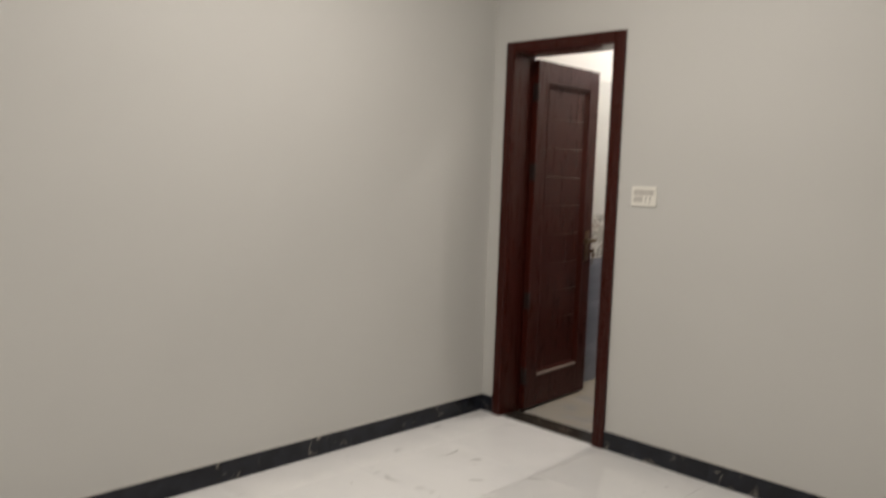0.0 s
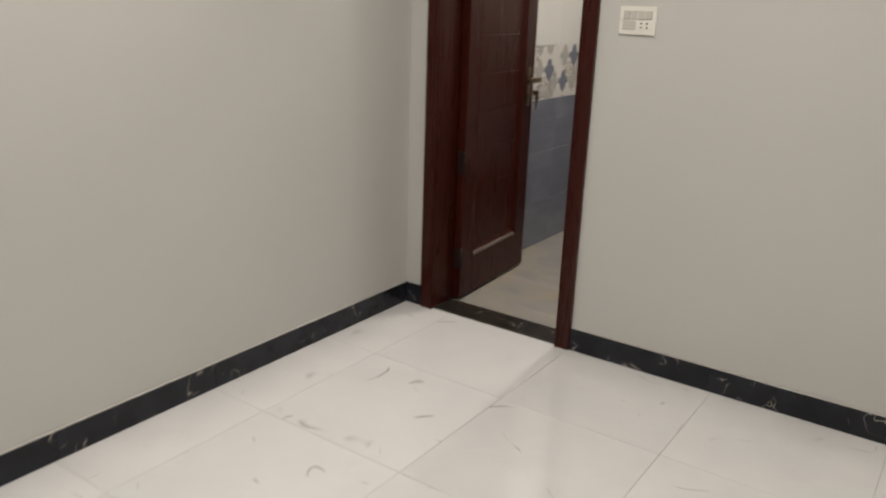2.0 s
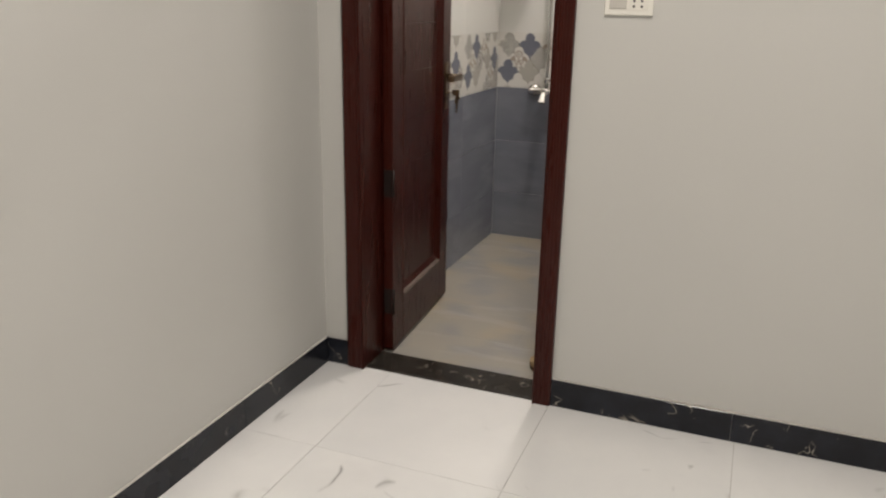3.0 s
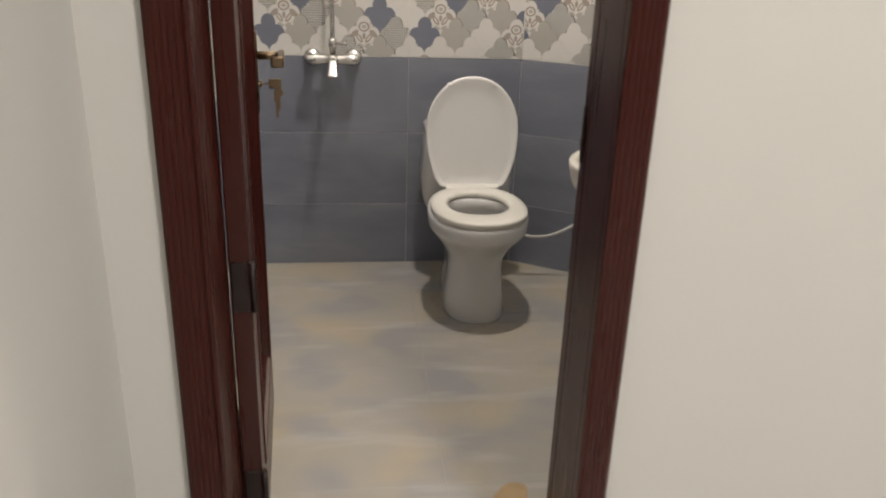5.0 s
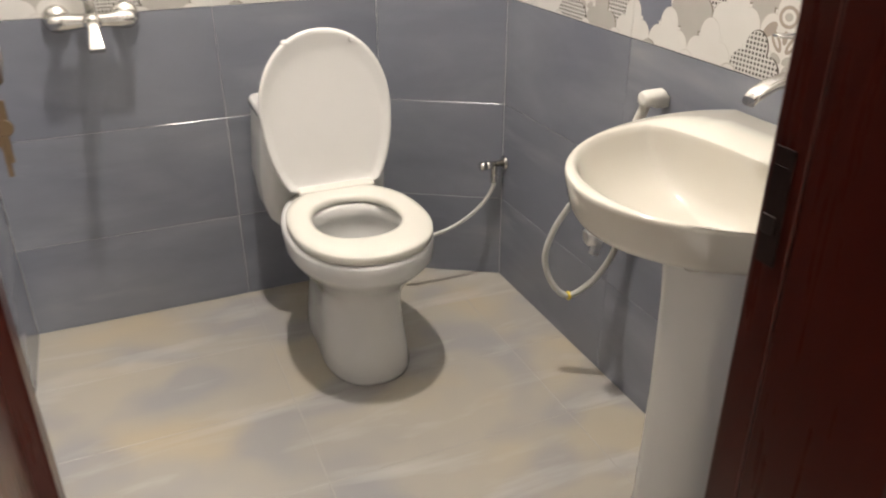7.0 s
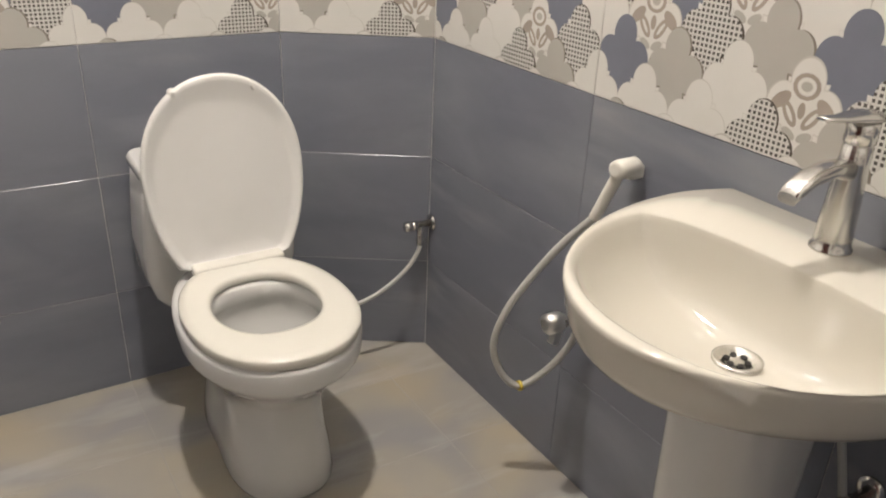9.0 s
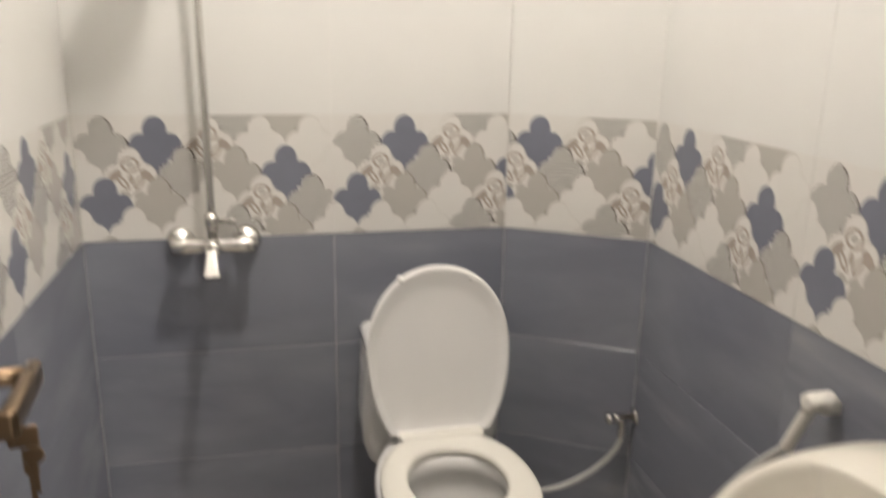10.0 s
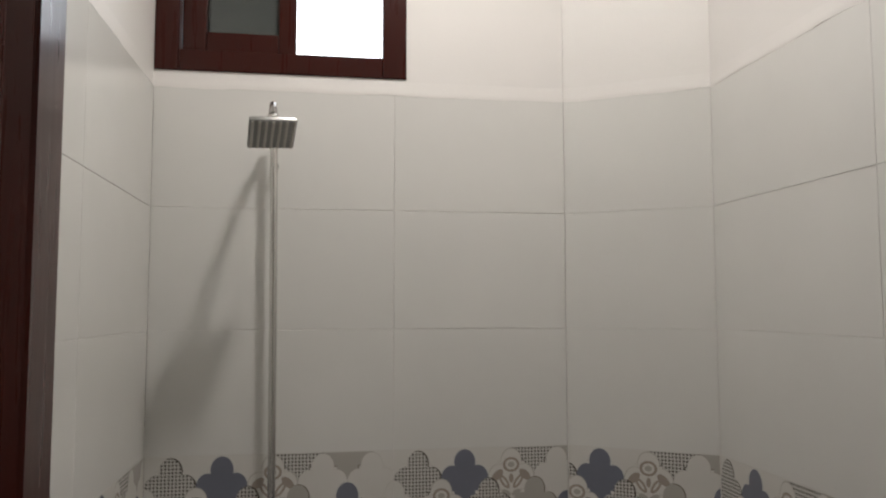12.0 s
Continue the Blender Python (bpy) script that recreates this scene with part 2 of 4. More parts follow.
def loft(rings, cap0=True, cap1=True, smooth=True):
    """One skin over rings of equally many points."""
    bm = bmesh.new()
    rows = [[bm.verts.new(p) for p in r] for r in rings]
    n = len(rows[0])
    for a, b in zip(rows, rows[1:]):
        for i in range(n):
            f = bm.faces.new((a[i], a[(i + 1) % n], b[(i + 1) % n], b[i]))
            f.smooth = smooth
    if cap0:
        bm.faces.new(rows[0][::-1])
    if cap1:
        bm.faces.new(rows[-1])
    return bm


def turned(profile, n=24, axis="z", at=(0, 0, 0)):
    """A turned solid: profile of (radius, height)."""
    rings = []
    for r, h in profile:
        ring = []
        for i in range(n):
            a = 2 * math.pi * i / n
            p = (max(r, 1e-5) * math.cos(a), max(r, 1e-5) * math.sin(a), h)
            p = {"z": p, "x": (p[2], p[0], p[1]), "y": (p[0], p[2], p[1])}[axis]
            ring.append(tuple(q + o for q, o in zip(p, at)))
        rings.append(ring)
    return loft(rings)


def tube(points, radius, n=12, steps=8):
    """A round bar along a smooth line through the points."""
    pts = [Vector(p) for p in points]
    line = []
    for i in range(len(pts) - 1):
        p0, p1, p2, p3 = pts[max(i - 1, 0)], pts[i], pts[i + 1], pts[min(i + 2, len(pts) - 1)]
        for k in range(steps):
            t = k / steps
            line.append(0.5 * (2 * p1 + (p2 - p0) * t + (2 * p0 - 5 * p1 + 4 * p2 - p3) * t * t + (3 * p1 - p0 - 3 * p2 + p3) * t ** 3))
    line.append(pts[-1])
    up = Vector((0.13, 0.21, 0.97)).normalized()
    rings = []
    for i, p in enumerate(line):
        d = (line[min(i + 1, len(line) - 1)] - line[max(i - 1, 0)]).normalized()
        s = d.cross(up)
        s = s.normalized() if s.length > 0.05 else d.cross(Vector((1, 0, 0))).normalized()
        u = s.cross(d).normalized()
        up = u
        rings.append([p + radius * (math.cos(a) * s + math.sin(a) * u) for a in (2 * math.pi * j / n for j in range(n))])
    return loft(rings)


def merge(*bms):
    out = bmesh.new()
    for b in bms:
        me = bpy.data.meshes.new("tmp")
        b.to_mesh(me)
        b.free()
        out.from_mesh(me)
        bpy.data.meshes.remove(me)
    return out


def egg(z, yf, yb, hw, n=48, power=2.25, mid=0.45, dx=0.0):
    """A ring shaped like a toilet seat, round towards yf (the front)."""
    yc = yb + (yf - yb) * mid
    ring = []
    for i in range(n):
        a = 2 * math.pi * i / n
        c, s = math.cos(a), math.sin(a)
        x = hw * math.copysign(abs(c) ** (2 / power), c)
        y = math.copysign(abs(s) ** (2 / power), s)
        ring.append((dx + x, yc + (yb - yc) * y if y > 0 else yc - (yf - yc) * y, z))
    return ring


def rrect(z, x0, x1, y0, y1, r, n=6):
    ring = []
    for cx, cy, a0 in ((x1 - r, y1 - r, 0), (x0 + r, y1 - r, 90), (x0 + r, y0 + r, 180), (x1 - r, y0 + r, 270)):
        for k in range(n + 1):
            a = radians(a0 + 90 * k / n)
            ring.append((cx + r * math.cos(a), cy + r * math.sin(a), z))
    return ring


# ---- bedroom ----
structure("floor_bed", box(-0.02, X1 + 0.1, Y0 - 0.1, 0.0, -0.12, FZ - 0.0025), GROUT_F)
structure("wall_west", box(-0.15, 0, Y0 - 0.15, WT, -0.12, H), PAINT)
structure("wall_south", box(0, X1 + 0.15, Y0 - 0.15, Y0, -0.12, H), PAINT)
structure("wall_east", box(X1, X1 + 0.15, Y0, WT, -0.12, H), PAINT)
door_wall = box(0, DXL - 0.0305, 0, WT - 0.012, -0.12, H)
for b in ((DXR + 0.0305, X1, 0, WT - 0.012, -0.12, H), (DXL - 0.0305, DXR + 0.0305, 0, WT - 0.012, DTOP + 0.0305, H)):
    box(*b, bm=door_wall)
structure("wall_north", door_wall, PAINT)
structure("ceiling_bed", box(-0.15, X1 + 0.15, Y0 - 0.15, 0.05, H, H + 0.12), CEIL)
structure("ceiling_bath", box(-0.15, XR + 0.2, 0.05, YB + 0.2, H, H + 0.12), CEIL)


def grout_line(name, b):
    structure(name, box(*b, bevel=0.001, seg=1), GROUT)


base_w = structure("baseboard_west", box(0, 0.004, Y0, 0, FZ, 0.084), GROUT)
base_n = structure("baseboard_north", box(CXR, X1, -0.004, 0, FZ, 0.084), GROUT)
base_c = structure("baseboard_corner", box(0.004, CXL - 0.001, -0.004, 0, FZ, 0.084), GROUT)
grout_line("trim_west", (0, 0.010, Y0, -0.012, 0.0868, 0.0905))
grout_line("trim_north", (CXR + 0.002, X1, -0.010, 0, 0.0868, 0.0905))

# a small pale block for a white mark of unknown kind
fleck = thing("white_fleck", (0.0122, -2.70, 0.022), "small white fleck on the skirting", "fleck")
part("fleck", box(-0.0002, 0.003, -0.012, 0.012, -0.010, 0.010, 0.001, 1), GROUT, fleck)

# ---- door frame, threshold, door ----
frame_d = thing("door_frame", (0, 0, 0), "dark mahogany door frame with fluted casing, varnished", "door frame")


def casing_bar(length, width, thick=0.02):
    """A fluted board: profile in x (across) and y (thickness), run along z."""
    prof = [(0, 0), (0, -thick * 0.8)]
    xs = [0.006, 0.016, 0.026, 0.036, 0.046]
    for x in xs:
        prof += [(x, -thick), (x + 0.006, -thick), (x + 0.0073, -thick * 0.94), (x + 0.0090, -thick * 0.94)]
    prof += [(width - 0.006, -thick * 1.2), (width - 0.001, -thick * 1.2), (width, -thick), (width, 0)]
    return loft([[(x, y, 0) for x, y in prof], [(x, y, length) for x, y in prof]], smooth=False)


def placed(bm, m):
    bmesh.ops.transform(bm, matrix=m, verts=bm.verts)
    return bm


WL, WR = DXL - CXL, CXR - DXR
part("casing", placed(casing_bar(CTOP - 0.001 - FZ, WL), pose(CXL, 0, FZ)), WOOD, frame_d)
part("casing", placed(casing_bar(CTOP - 0.001 - FZ, WR), pose(CXR, 0, FZ) @ Matrix.Scale(-1, 4, (1, 0, 0))), WOOD, frame_d)
part("head_casing", placed(casing_bar(DXR - DXL - 0.001, CTOP - DTOP), pose(DXL + 0.0005, 0, CTOP, 0, 90, 0)), WOOD, frame_d)
for x0, x1 in ((CXL, CXL + 0.064), (DXR + 0.0005, CXR)):
    part("rear_casing", box(x0, x1, WT + 0.001, 0.168, BF, CTOP, 0.003), WOOD, frame_d)
part("rear_casing", box(CXL + 0.066, CXR - 0.066, WT + 0.001, 0.168, CTOP - 0.064, CTOP, 0.003), WOOD, frame_d)
part("jamb", box(DXL - 0.03, DXL, 0.001, WT - 0.001, FZ, DTOP, 0.002), WOOD, frame_d)
part("jamb", box(DXR, DXR + 0.03, 0.001, WT - 0.001, FZ, DTOP, 0.002), WOOD, frame_d)
part("head_jamb", box(DXL + 0.001, DXR - 0.001, 0.001, WT - 0.001, DTOP - 0.002, DTOP + 0.03, 0.002), WOOD, frame_d)
strike = part("strike_plate", box(0.8090, 0.8105, 0.141, 0.161, 0.905, 1.005, 0.0006, 1), STRIKE, frame_d, "dark steel strike plate in the frame")
part("latch_hole", box(0.8084, 0.8091, 0.145, 0.156, 0.962, 0.990, 0.0003, 1), STRIKE, strike)
part("latch_lip", box(0.8068, 0.8091, 0.147, 0.160, 0.932, 0.948, 0.001, 2), BLACKM, strike)
structure("threshold", box(DXL, DXR, 0.0, 0.142, -0.05, -0.003, 0.002), SILL, "dark brown marble door sill with pale veins")

DL, DH, DT = 0.678, 2.066, 0.038
door = thing("open_door", (0.204, 0.155, 0.004), "dark mahogany bathroom door with grooved panel, standing open", "door", math.atan2(0.675, -0.044))
# local x runs along the leaf from its hinges, local -y is the face seen from the bedroom
SX, Z0, Z1 = 0.105, 0.19, 1.945
body = box(0, SX, 0, DT, 0, DH, 0.003)
for b in ((DL - SX, DL, 0, DT, 0, DH), (SX, DL - SX, 0, DT, 0, Z0), (SX, DL - SX, 0, DT, Z1, DH)):
    box(*b, bevel=0.003, bm=body)
leaf = part("leaf", body, WOOD, door)
zs = [Z0, 0.52, 0.695, 0.87, 1.045, 1.22, 1.395, 1.57, 1.745, Z1]
for a, b in zip(zs, zs[1:]):
    part("plank", box(SX - 0.004, DL - SX + 0.004, 0.0195, DT - 0.004, a, b - 0.0010, 0.0005, 1), WOOD, leaf)
mould = loft([[(x, y, z) for x, z in ((SX + e, Z0 + e * 1.1), (DL - SX - e, Z0 + e * 1.1), (DL - SX - e, Z1 - e), (SX + e, Z1 - e))] for e, y in ((-0.004, 0.004), (0.0, -0.003), (0.004, -0.003), (0.007, 0.002), (0.032, 0.0198))], False, False, smooth=False)
part("moulding", mould, WOOD, leaf)
# the light on the panel's bottom slope is put into this strip's pale colour
part("ledge", loft([[(SX + 0.012, -0.002, Z0 - 0.004), (DL - SX - 0.012, -0.002, Z0 - 0.004), (DL - SX - 0.028, 0.0185, Z0 + 0.020), (SX + 0.028, 0.0185, Z0 + 0.020)],
                    [(SX + 0.012, -0.0045, Z0 + 0.002), (DL - SX - 0.012, -0.0045, Z0 + 0.002), (DL - SX - 0.028, 0.0165, Z0 + 0.026), (SX + 0.028, 0.0165, Z0 + 0.026)]], smooth=False), LIT_LEDGE, leaf, "sloping ledge under the panel, coloured pale for the light it catches")
for z in (0.20, 0.66, 1.42, 1.88):
    part("hinge", merge(box(-0.004, 0.0, 0.006, 0.034, z - 0.05, z + 0.05, 0.001, 1), turned([(0.006, z - 0.05), (0.006, z + 0.05)], 10, "z", (-0.004, -0.004, 0))), BLACKM, door, "black steel butt hinge")
HX = DL - 0.06
plate = part("handle_plate", box(HX - 0.021, HX + 0.021, -0.006, 0.0, 0.860, 1.056, 0.004), BRASS, door, "bronze lock plate")
part("lever", merge(turned([(0.010, 0.0), (0.010, -0.058)], 14, "y", (HX, 0, 0.998)),
                    box(HX - 0.108, HX + 0.011, -0.070, -0.056, 0.985, 1.011, 0.004), box(HX - 0.112, HX - 0.098, -0.068, -0.040, 0.984, 1.010, 0.004)), BRASS, plate)
part("key_cylinder", merge(turned([(0.0085, 0.0), (0.0085, -0.014)], 14, "y", (HX, 0, 0.930)), box(HX - 0.002, HX + 0.002, -0.044, -0.012, 0.928, 0.932, 0.001, 1),
                           box(HX - 0.0015, HX + 0.0015, -0.060, -0.030, 0.918, 0.942, 0.001, 1)), BRASS, plate)
part("hanging_key", merge(turned([(0.0100, -0.002), (0.0108, -0.0012), (0.0108, 0.0002), (0.0100, 0.001)], 18, "x", (HX, -0.053, 0.908)), box(HX - 0.0015, HX + 0.000, -0.056, -0.050, 0.864, 0.899, 0.0006, 1)), BRASS, plate, "bronze key hanging from the lock")
part("hanging_key", merge(box(HX + 0.003, HX + 0.005, -0.056, -0.041, 0.884, 0.914, 0.001, 1), box(HX + 0.0035, HX + 0.005, -0.051, -0.045, 0.845, 0.885, 0.0006, 1)), BRASS, plate, "bronze key hanging from the lock")
part("handle_plate", box(HX - 0.021, HX + 0.021, DT, DT + 0.006, 0.860, 1.056, 0.004), BRASS, door)

# ---- switch ----
sw = thing("switch_plate", (1.0245, 0, 1.323), "white plastic switch and socket plate on the wall", "switch")
part("plate", box(-0.069, 0.069, -0.009, 0.0, -0.049, 0.049, 0.003), WPLAST, sw)
for i, (x, z) in enumerate([(-0.042, 0.019), (-0.014, 0.019), (0.014, 0.019), (0.042, 0.019), (-0.042, -0.016), (-0.018, -0.016)]):
    part("rocker", box(x - 0.0125, x + 0.0125, -0.0125, -0.008, z - 0.0145, z + 0.0145, 0.002), GPLAST, sw)
socket = part("socket", box(0.003, 0.056, -0.0105, -0.008, -0.033, 0.0, 0.001), WPLAST, sw)
for x in (0.015, 0.037):
    for z in (-0.009, -0.024):
        # solid near-black plug; its colour stands for the shade in the hole
        part("socket_hole", turned([(0.0036, -0.0085), (0.0036, -0.0112)], 10, "y", (x, 0, z)), DARK, socket)

# ---- bathroom shell ----
structure("floor_bath", box(-0.05, XR + 0.1, 0.0, YB + 0.1, -0.14, BF - 0.0006), GROUT_G)
ang = math.atan2(CORY - YB, XR - BENDX)
CL = math.hypot(XR - BENDX, YB - CORY)
nx, ny = math.sin(ang), -math.cos(ang)
B = 0.0016  # plaster lies behind the tiles' faces
WX0, WX1, WZ0, WZ1 = 0.030, 0.655, 2.092, 2.62      # window opening
back = box(XL - 0.15, BENDX, YB + B, YB + 0.16, -0.14, WZ0)
for b in ((XL - 0.15, WX0, YB + B, YB + 0.16, WZ0, WZ1), (WX1, BENDX, YB + B, YB + 0.16, WZ0, WZ1), (XL - 0.15, BENDX, YB + B, YB + 0.16, WZ1, H)):
    box(*b, bm=back)
wall_b = structure("wall_bath_north", back, BPAINT)
slant = loft([[(BENDX - nx * B, YB - ny * B, z), (XR - nx * B, CORY - ny * B, z), (XR + 0.15, CORY + 0.03, z), (XR + 0.15, YB + 0.16, z), (BENDX, YB + 0.16, z)] for z in (-0.14, H)], smooth=False)
wall_s = structure("wall_bath_slanted", slant, BPAINT)
wall_r = structure("wall_bath_east", box(XR + B, XR + 0.15, WT, CORY + 0.02, -0.14, H), BPAINT)
wall_l = structure("wall_bath_west", box(XL - 0.029, XL - B, WT, YB + B, -0.14, H), BPAINT)
front = box(XL - 0.03, CXL + 0.03, WT - 0.012, WT - 0.006, -0.14, H)
for b in ((CXR - 0.03, XR + 0.1, WT - 0.012, WT - 0.006, -0.14, H), (CXL + 0.03, CXR - 0.03, WT - 0.012, WT - 0.006, DTOP + 0.03, H)):
    box(*b, bm=front)
wall_f = structure("wall_bath_south", front, BPAINT)

# ---- window ----
win = tagged(new("window_1"), "dark mahogany sliding window with one half open to daylight", "window", kind="structure")
win.location = (WX0, YB, WZ0)
ww, wh = WX1 - WX0, WZ1 - WZ0
fy0, fy1 = -0.004, 0.11
for nm, b in (("window_frame", (0, 0.058, fy0, fy1, 0, wh)), ("window_frame", (ww - 0.062, ww, fy0, fy1, 0, wh)),
              ("window_frame", (0.058, ww - 0.062, fy0, fy1, 0, 0.054)), ("window_frame", (0.058, ww - 0.062, fy0, fy1, wh - 0.054, wh))):
    part(nm, box(*b, bevel=0.004), WOOD, win)
sash = bmesh.new()
for b in ((0.060, 0.118, 0.03, 0.07, 0.056, wh - 0.056), (0.298, 0.343, 0.03, 0.07, 0.056, wh - 0.056),
          (0.118, 0.298, 0.03, 0.07, 0.056, 0.112), (0.118, 0.298, 0.03, 0.07, wh - 0.112, wh - 0.056)):
    box(*b, bevel=0.004, bm=sash)
sash_o = part("sash", sash, WOOD, win)
part("pane", box(0.114, 0.302, 0.048, 0.053, 0.108, wh - 0.108), PANE_DARK, sash_o)
sash = bmesh.new()
for b in ((0.062, 0.12, 0.074, 0.106, 0.056, wh - 0.056), (0.290, 0.336, 0.074, 0.106, 0.056, wh - 0.056),
          (0.12, 0.29, 0.074, 0.106, 0.056, 0.112), (0.12, 0.29, 0.074, 0.106, wh - 0.112, wh - 0.056)):
    box(*b, bevel=0.004, bm=sash)
sash_o = part("sash", sash, WOOD, win)
part("pane", box(0.116, 0.294, 0.088, 0.093, 0.108, wh - 0.108), PANE_DARK, sash_o)

glow = Shader("overcast_daylight", 1.0)
glow.b.inputs["Emission Color"].default_value = (0.93, 0.97, 1.0, 1)
glow.b.inputs["Emission Strength"].default_value = 9.0
structure("backdrop", box(-2.5, 3.0, YB + 2.2, YB + 2.25, 0.5, 6.0), glow.m, "pale overcast sky beyond the window")

# ---- toilet ----
wc = thing("toilet", (0.848, YB - 0.012, BF), "white ceramic toilet with raised lid and low cistern", "toilet")


def foot(z, yf, yb, hw, waist, n=48, power=2.5):
    """A ring of the toilet's foot: a rounded front column, hollowed sides, a wider back."""
    ring = []
    for x, y, _ in egg(z, yf, yb, hw, n, power, 0.62):
        k = (y - yf) / (yb - yf)
        hollow = math.exp(-((k - 0.52) / 0.17) ** 2)
        ring.append((x * (1 - waist * hollow), y, z))
    return ring


outer = [foot(0.0, -0.596, -0.10, 0.114, 0.06), foot(0.010, -0.600, -0.10, 0.116, 0.06), foot(0.06, -0.594, -0.11, 0.112, 0.07), foot(0.13, -0.582, -0.12, 0.103, 0.07),
         foot(0.19, -0.576, -0.12, 0.100, 0.05), foot(0.225, -0.580, -0.11, 0.105, 0.03, power=2.4), foot(0.250, -0.594, -0.10, 0.120, 0.01, power=2.3)]
outer += [egg(z, yf, yb, hw, power=2.12, mid=0.56) for z, yf, yb, hw in ((0.275, -0.618, -0.12, 0.139), (0.300, -0.645, -0.13, 0.156), (0.318, -0.664, -0.14, 0.167), (0.330, -0.676, -0.15, 0.173),
          (0.336, -0.680, -0.15, 0.1765), (0.345, -0.682, -0.15, 0.179), (0.378, -0.684, -0.15, 0.180), (0.386, -0.681, -0.15, 0.177), (0.388, -0.672, -0.16, 0.170))]
inner = [(0.388, -0.584, -0.320, 0.122), (0.384, -0.576, -0.326, 0.116), (0.350, -0.572, -0.330, 0.112), (0.345, -0.582, -0.322, 0.121), (0.30, -0.566, -0.335, 0.110), (0.24, -0.524, -0.36, 0.086),
         (0.20, -0.49, -0.38, 0.066), (0.196, -0.48, -0.39, 0.055), (0.15, -0.46, -0.40, 0.038), (0.145, -0.44, -0.42, 0.015)]
part("bowl", loft(outer + [egg(*r) for r in inner]), CERAMIC, wc)
part("water", loft([egg(z, -0.487, -0.382, 0.063) for z in (0.196, 0.199)], smooth=False), WATER, wc, "standing water in the bowl")
part("cistern", loft([rrect(z, -w, w, y0, -0.004, 0.03) for z, w, y0 in ((0.25, 0.10, -0.14), (0.275, 0.135, -0.160), (0.31, 0.162, -0.172), (0.36, 0.175, -0.176), (0.43, 0.178, -0.176), (0.52, 0.170, -0.176), (0.60, 0.161, -0.176))]), CERAMIC, wc)
part("cistern_lid", loft([rrect(z, -w, w, y0, -0.002, 0.03) for z, w, y0 in ((0.600, 0.160, -0.175), (0.603, 0.166, -0.180), (0.618, 0.166, -0.180), (0.626, 0.159, -0.175))]), CERAMIC, wc)
seat_o = [(0.3895, -0.676, -0.238, 0.168), (0.3915, -0.680, -0.231, 0.171), (0.4085, -0.681, -0.230, 0.172), (0.412, -0.678, -0.234, 0.169), (0.4145, -0.658, -0.250, 0.154)]
seat_i = [(0.4125, -0.580, -0.306, 0.120), (0.409, -0.569, -0.313, 0.111), (0.398, -0.564, -0.317, 0.107), (0.3895, -0.570, -0.312, 0.112)]
rings = [egg(z, yf, yb, hw, power=2.2, mid=0.52) for z, yf, yb, hw in seat_o + seat_i]
part("seat", loft(rings + [rings[0]], False, False), SEATP, wc)


def lid_ring(depth, inset, drop=0.0):
    """A ring of the upright lid: depth towards the room, inset from its edge, drop from its top."""
    lean = radians(8)
    ring = []
    for x, y, _ in egg(0, -0.418 + inset, 0.075 - inset, 0.177 - inset, power=2.1, mid=0.58):
        up = max(-y, inset * 0.5) * (1 - drop)
        ring.append((0.006 + x, -0.236 + up * math.sin(lean) - depth * math.cos(lean), 0.409 + up * math.cos(lean)))
    return ring


part("lid", loft([lid_ring(-0.012, 0.10), lid_ring(-0.014, 0.012), lid_ring(-0.011, 0.003), lid_ring(0.0, 0.0), lid_ring(0.006, 0.002), lid_ring(0.008, 0.006),
                  lid_ring(0.006, 0.011, 0.01), lid_ring(-0.002, 0.020, 0.06), lid_ring(-0.0055, 0.030, 0.09), lid_ring(-0.006, 0.10, 0.09)]), LIDP, wc)
part("hinge_bar", box(-0.098, 0.110, -0.268, -0.222, 0.400, 0.419, 0.008, 3), SEATP, wc)
for x, y, z in ((-0.084, -0.178, 0.790), (0.088, -0.178, 0.790)):
    part("lid_stud", turned([(0.004, -0.014), (0.009, -0.010), (0.010, 0.004), (0.004, 0.010)], 12, "y", (x, y, z)), LIDP, wc)
for sx in (-1, 1):
    part("bolt_cap", turned([(0.011, 0.0), (0.011, 0.006 * sx), (0.006, 0.010 * sx)], 14, "x", (sx * 0.090, -0.385, 0.032)), STEEL, wc)

# ---- wash basin ----
basin = thing("wash_basin", (XR, 0.583, BF), "ivory ceramic wash basin on a white pedestal against the wall", "basin")


def outline(scale, z, n=64, dx=0.0):
    """A basin's outline: straight along the wall at x = 0, round towards -x."""
    ring = []
    for i in range(n):
        a = 2 * math.pi * i / n
        c, s = math.cos(a), math.sin(a)
        if c <= 0:
            x, y = -0.12 - 0.352 * abs(c) ** (2 / 1.98), 0.258 * math.copysign(abs(s) ** (2 / 1.98), s)
        elif abs(s) >= c:
            x, y = -0.12 + 0.118 * c / abs(s), math.copysign(0.258 - 0.028 * (c / abs(s)) ** 2, s)
        else:
            x, y = -0.002, 0.230 * s / c
        ring.append((-0.21 + (x + 0.21) * scale + dx, -0.006 + y * scale, z))
    return ring


def bowl_ring(scale, z, n=64):
    ring = []
    for i in range(n):
        a = 2 * math.pi * i / n
        c, s = math.cos(a), math.sin(a)
        ax = 0.236 if c < 0 else 0.055
        ring.append((-0.212 + ax * scale * math.copysign(abs(c) ** (2 / 2.1), c), -0.008 * scale + 0.224 * scale * math.copysign(abs(s) ** (2 / 2.1), s), z))
    return ring


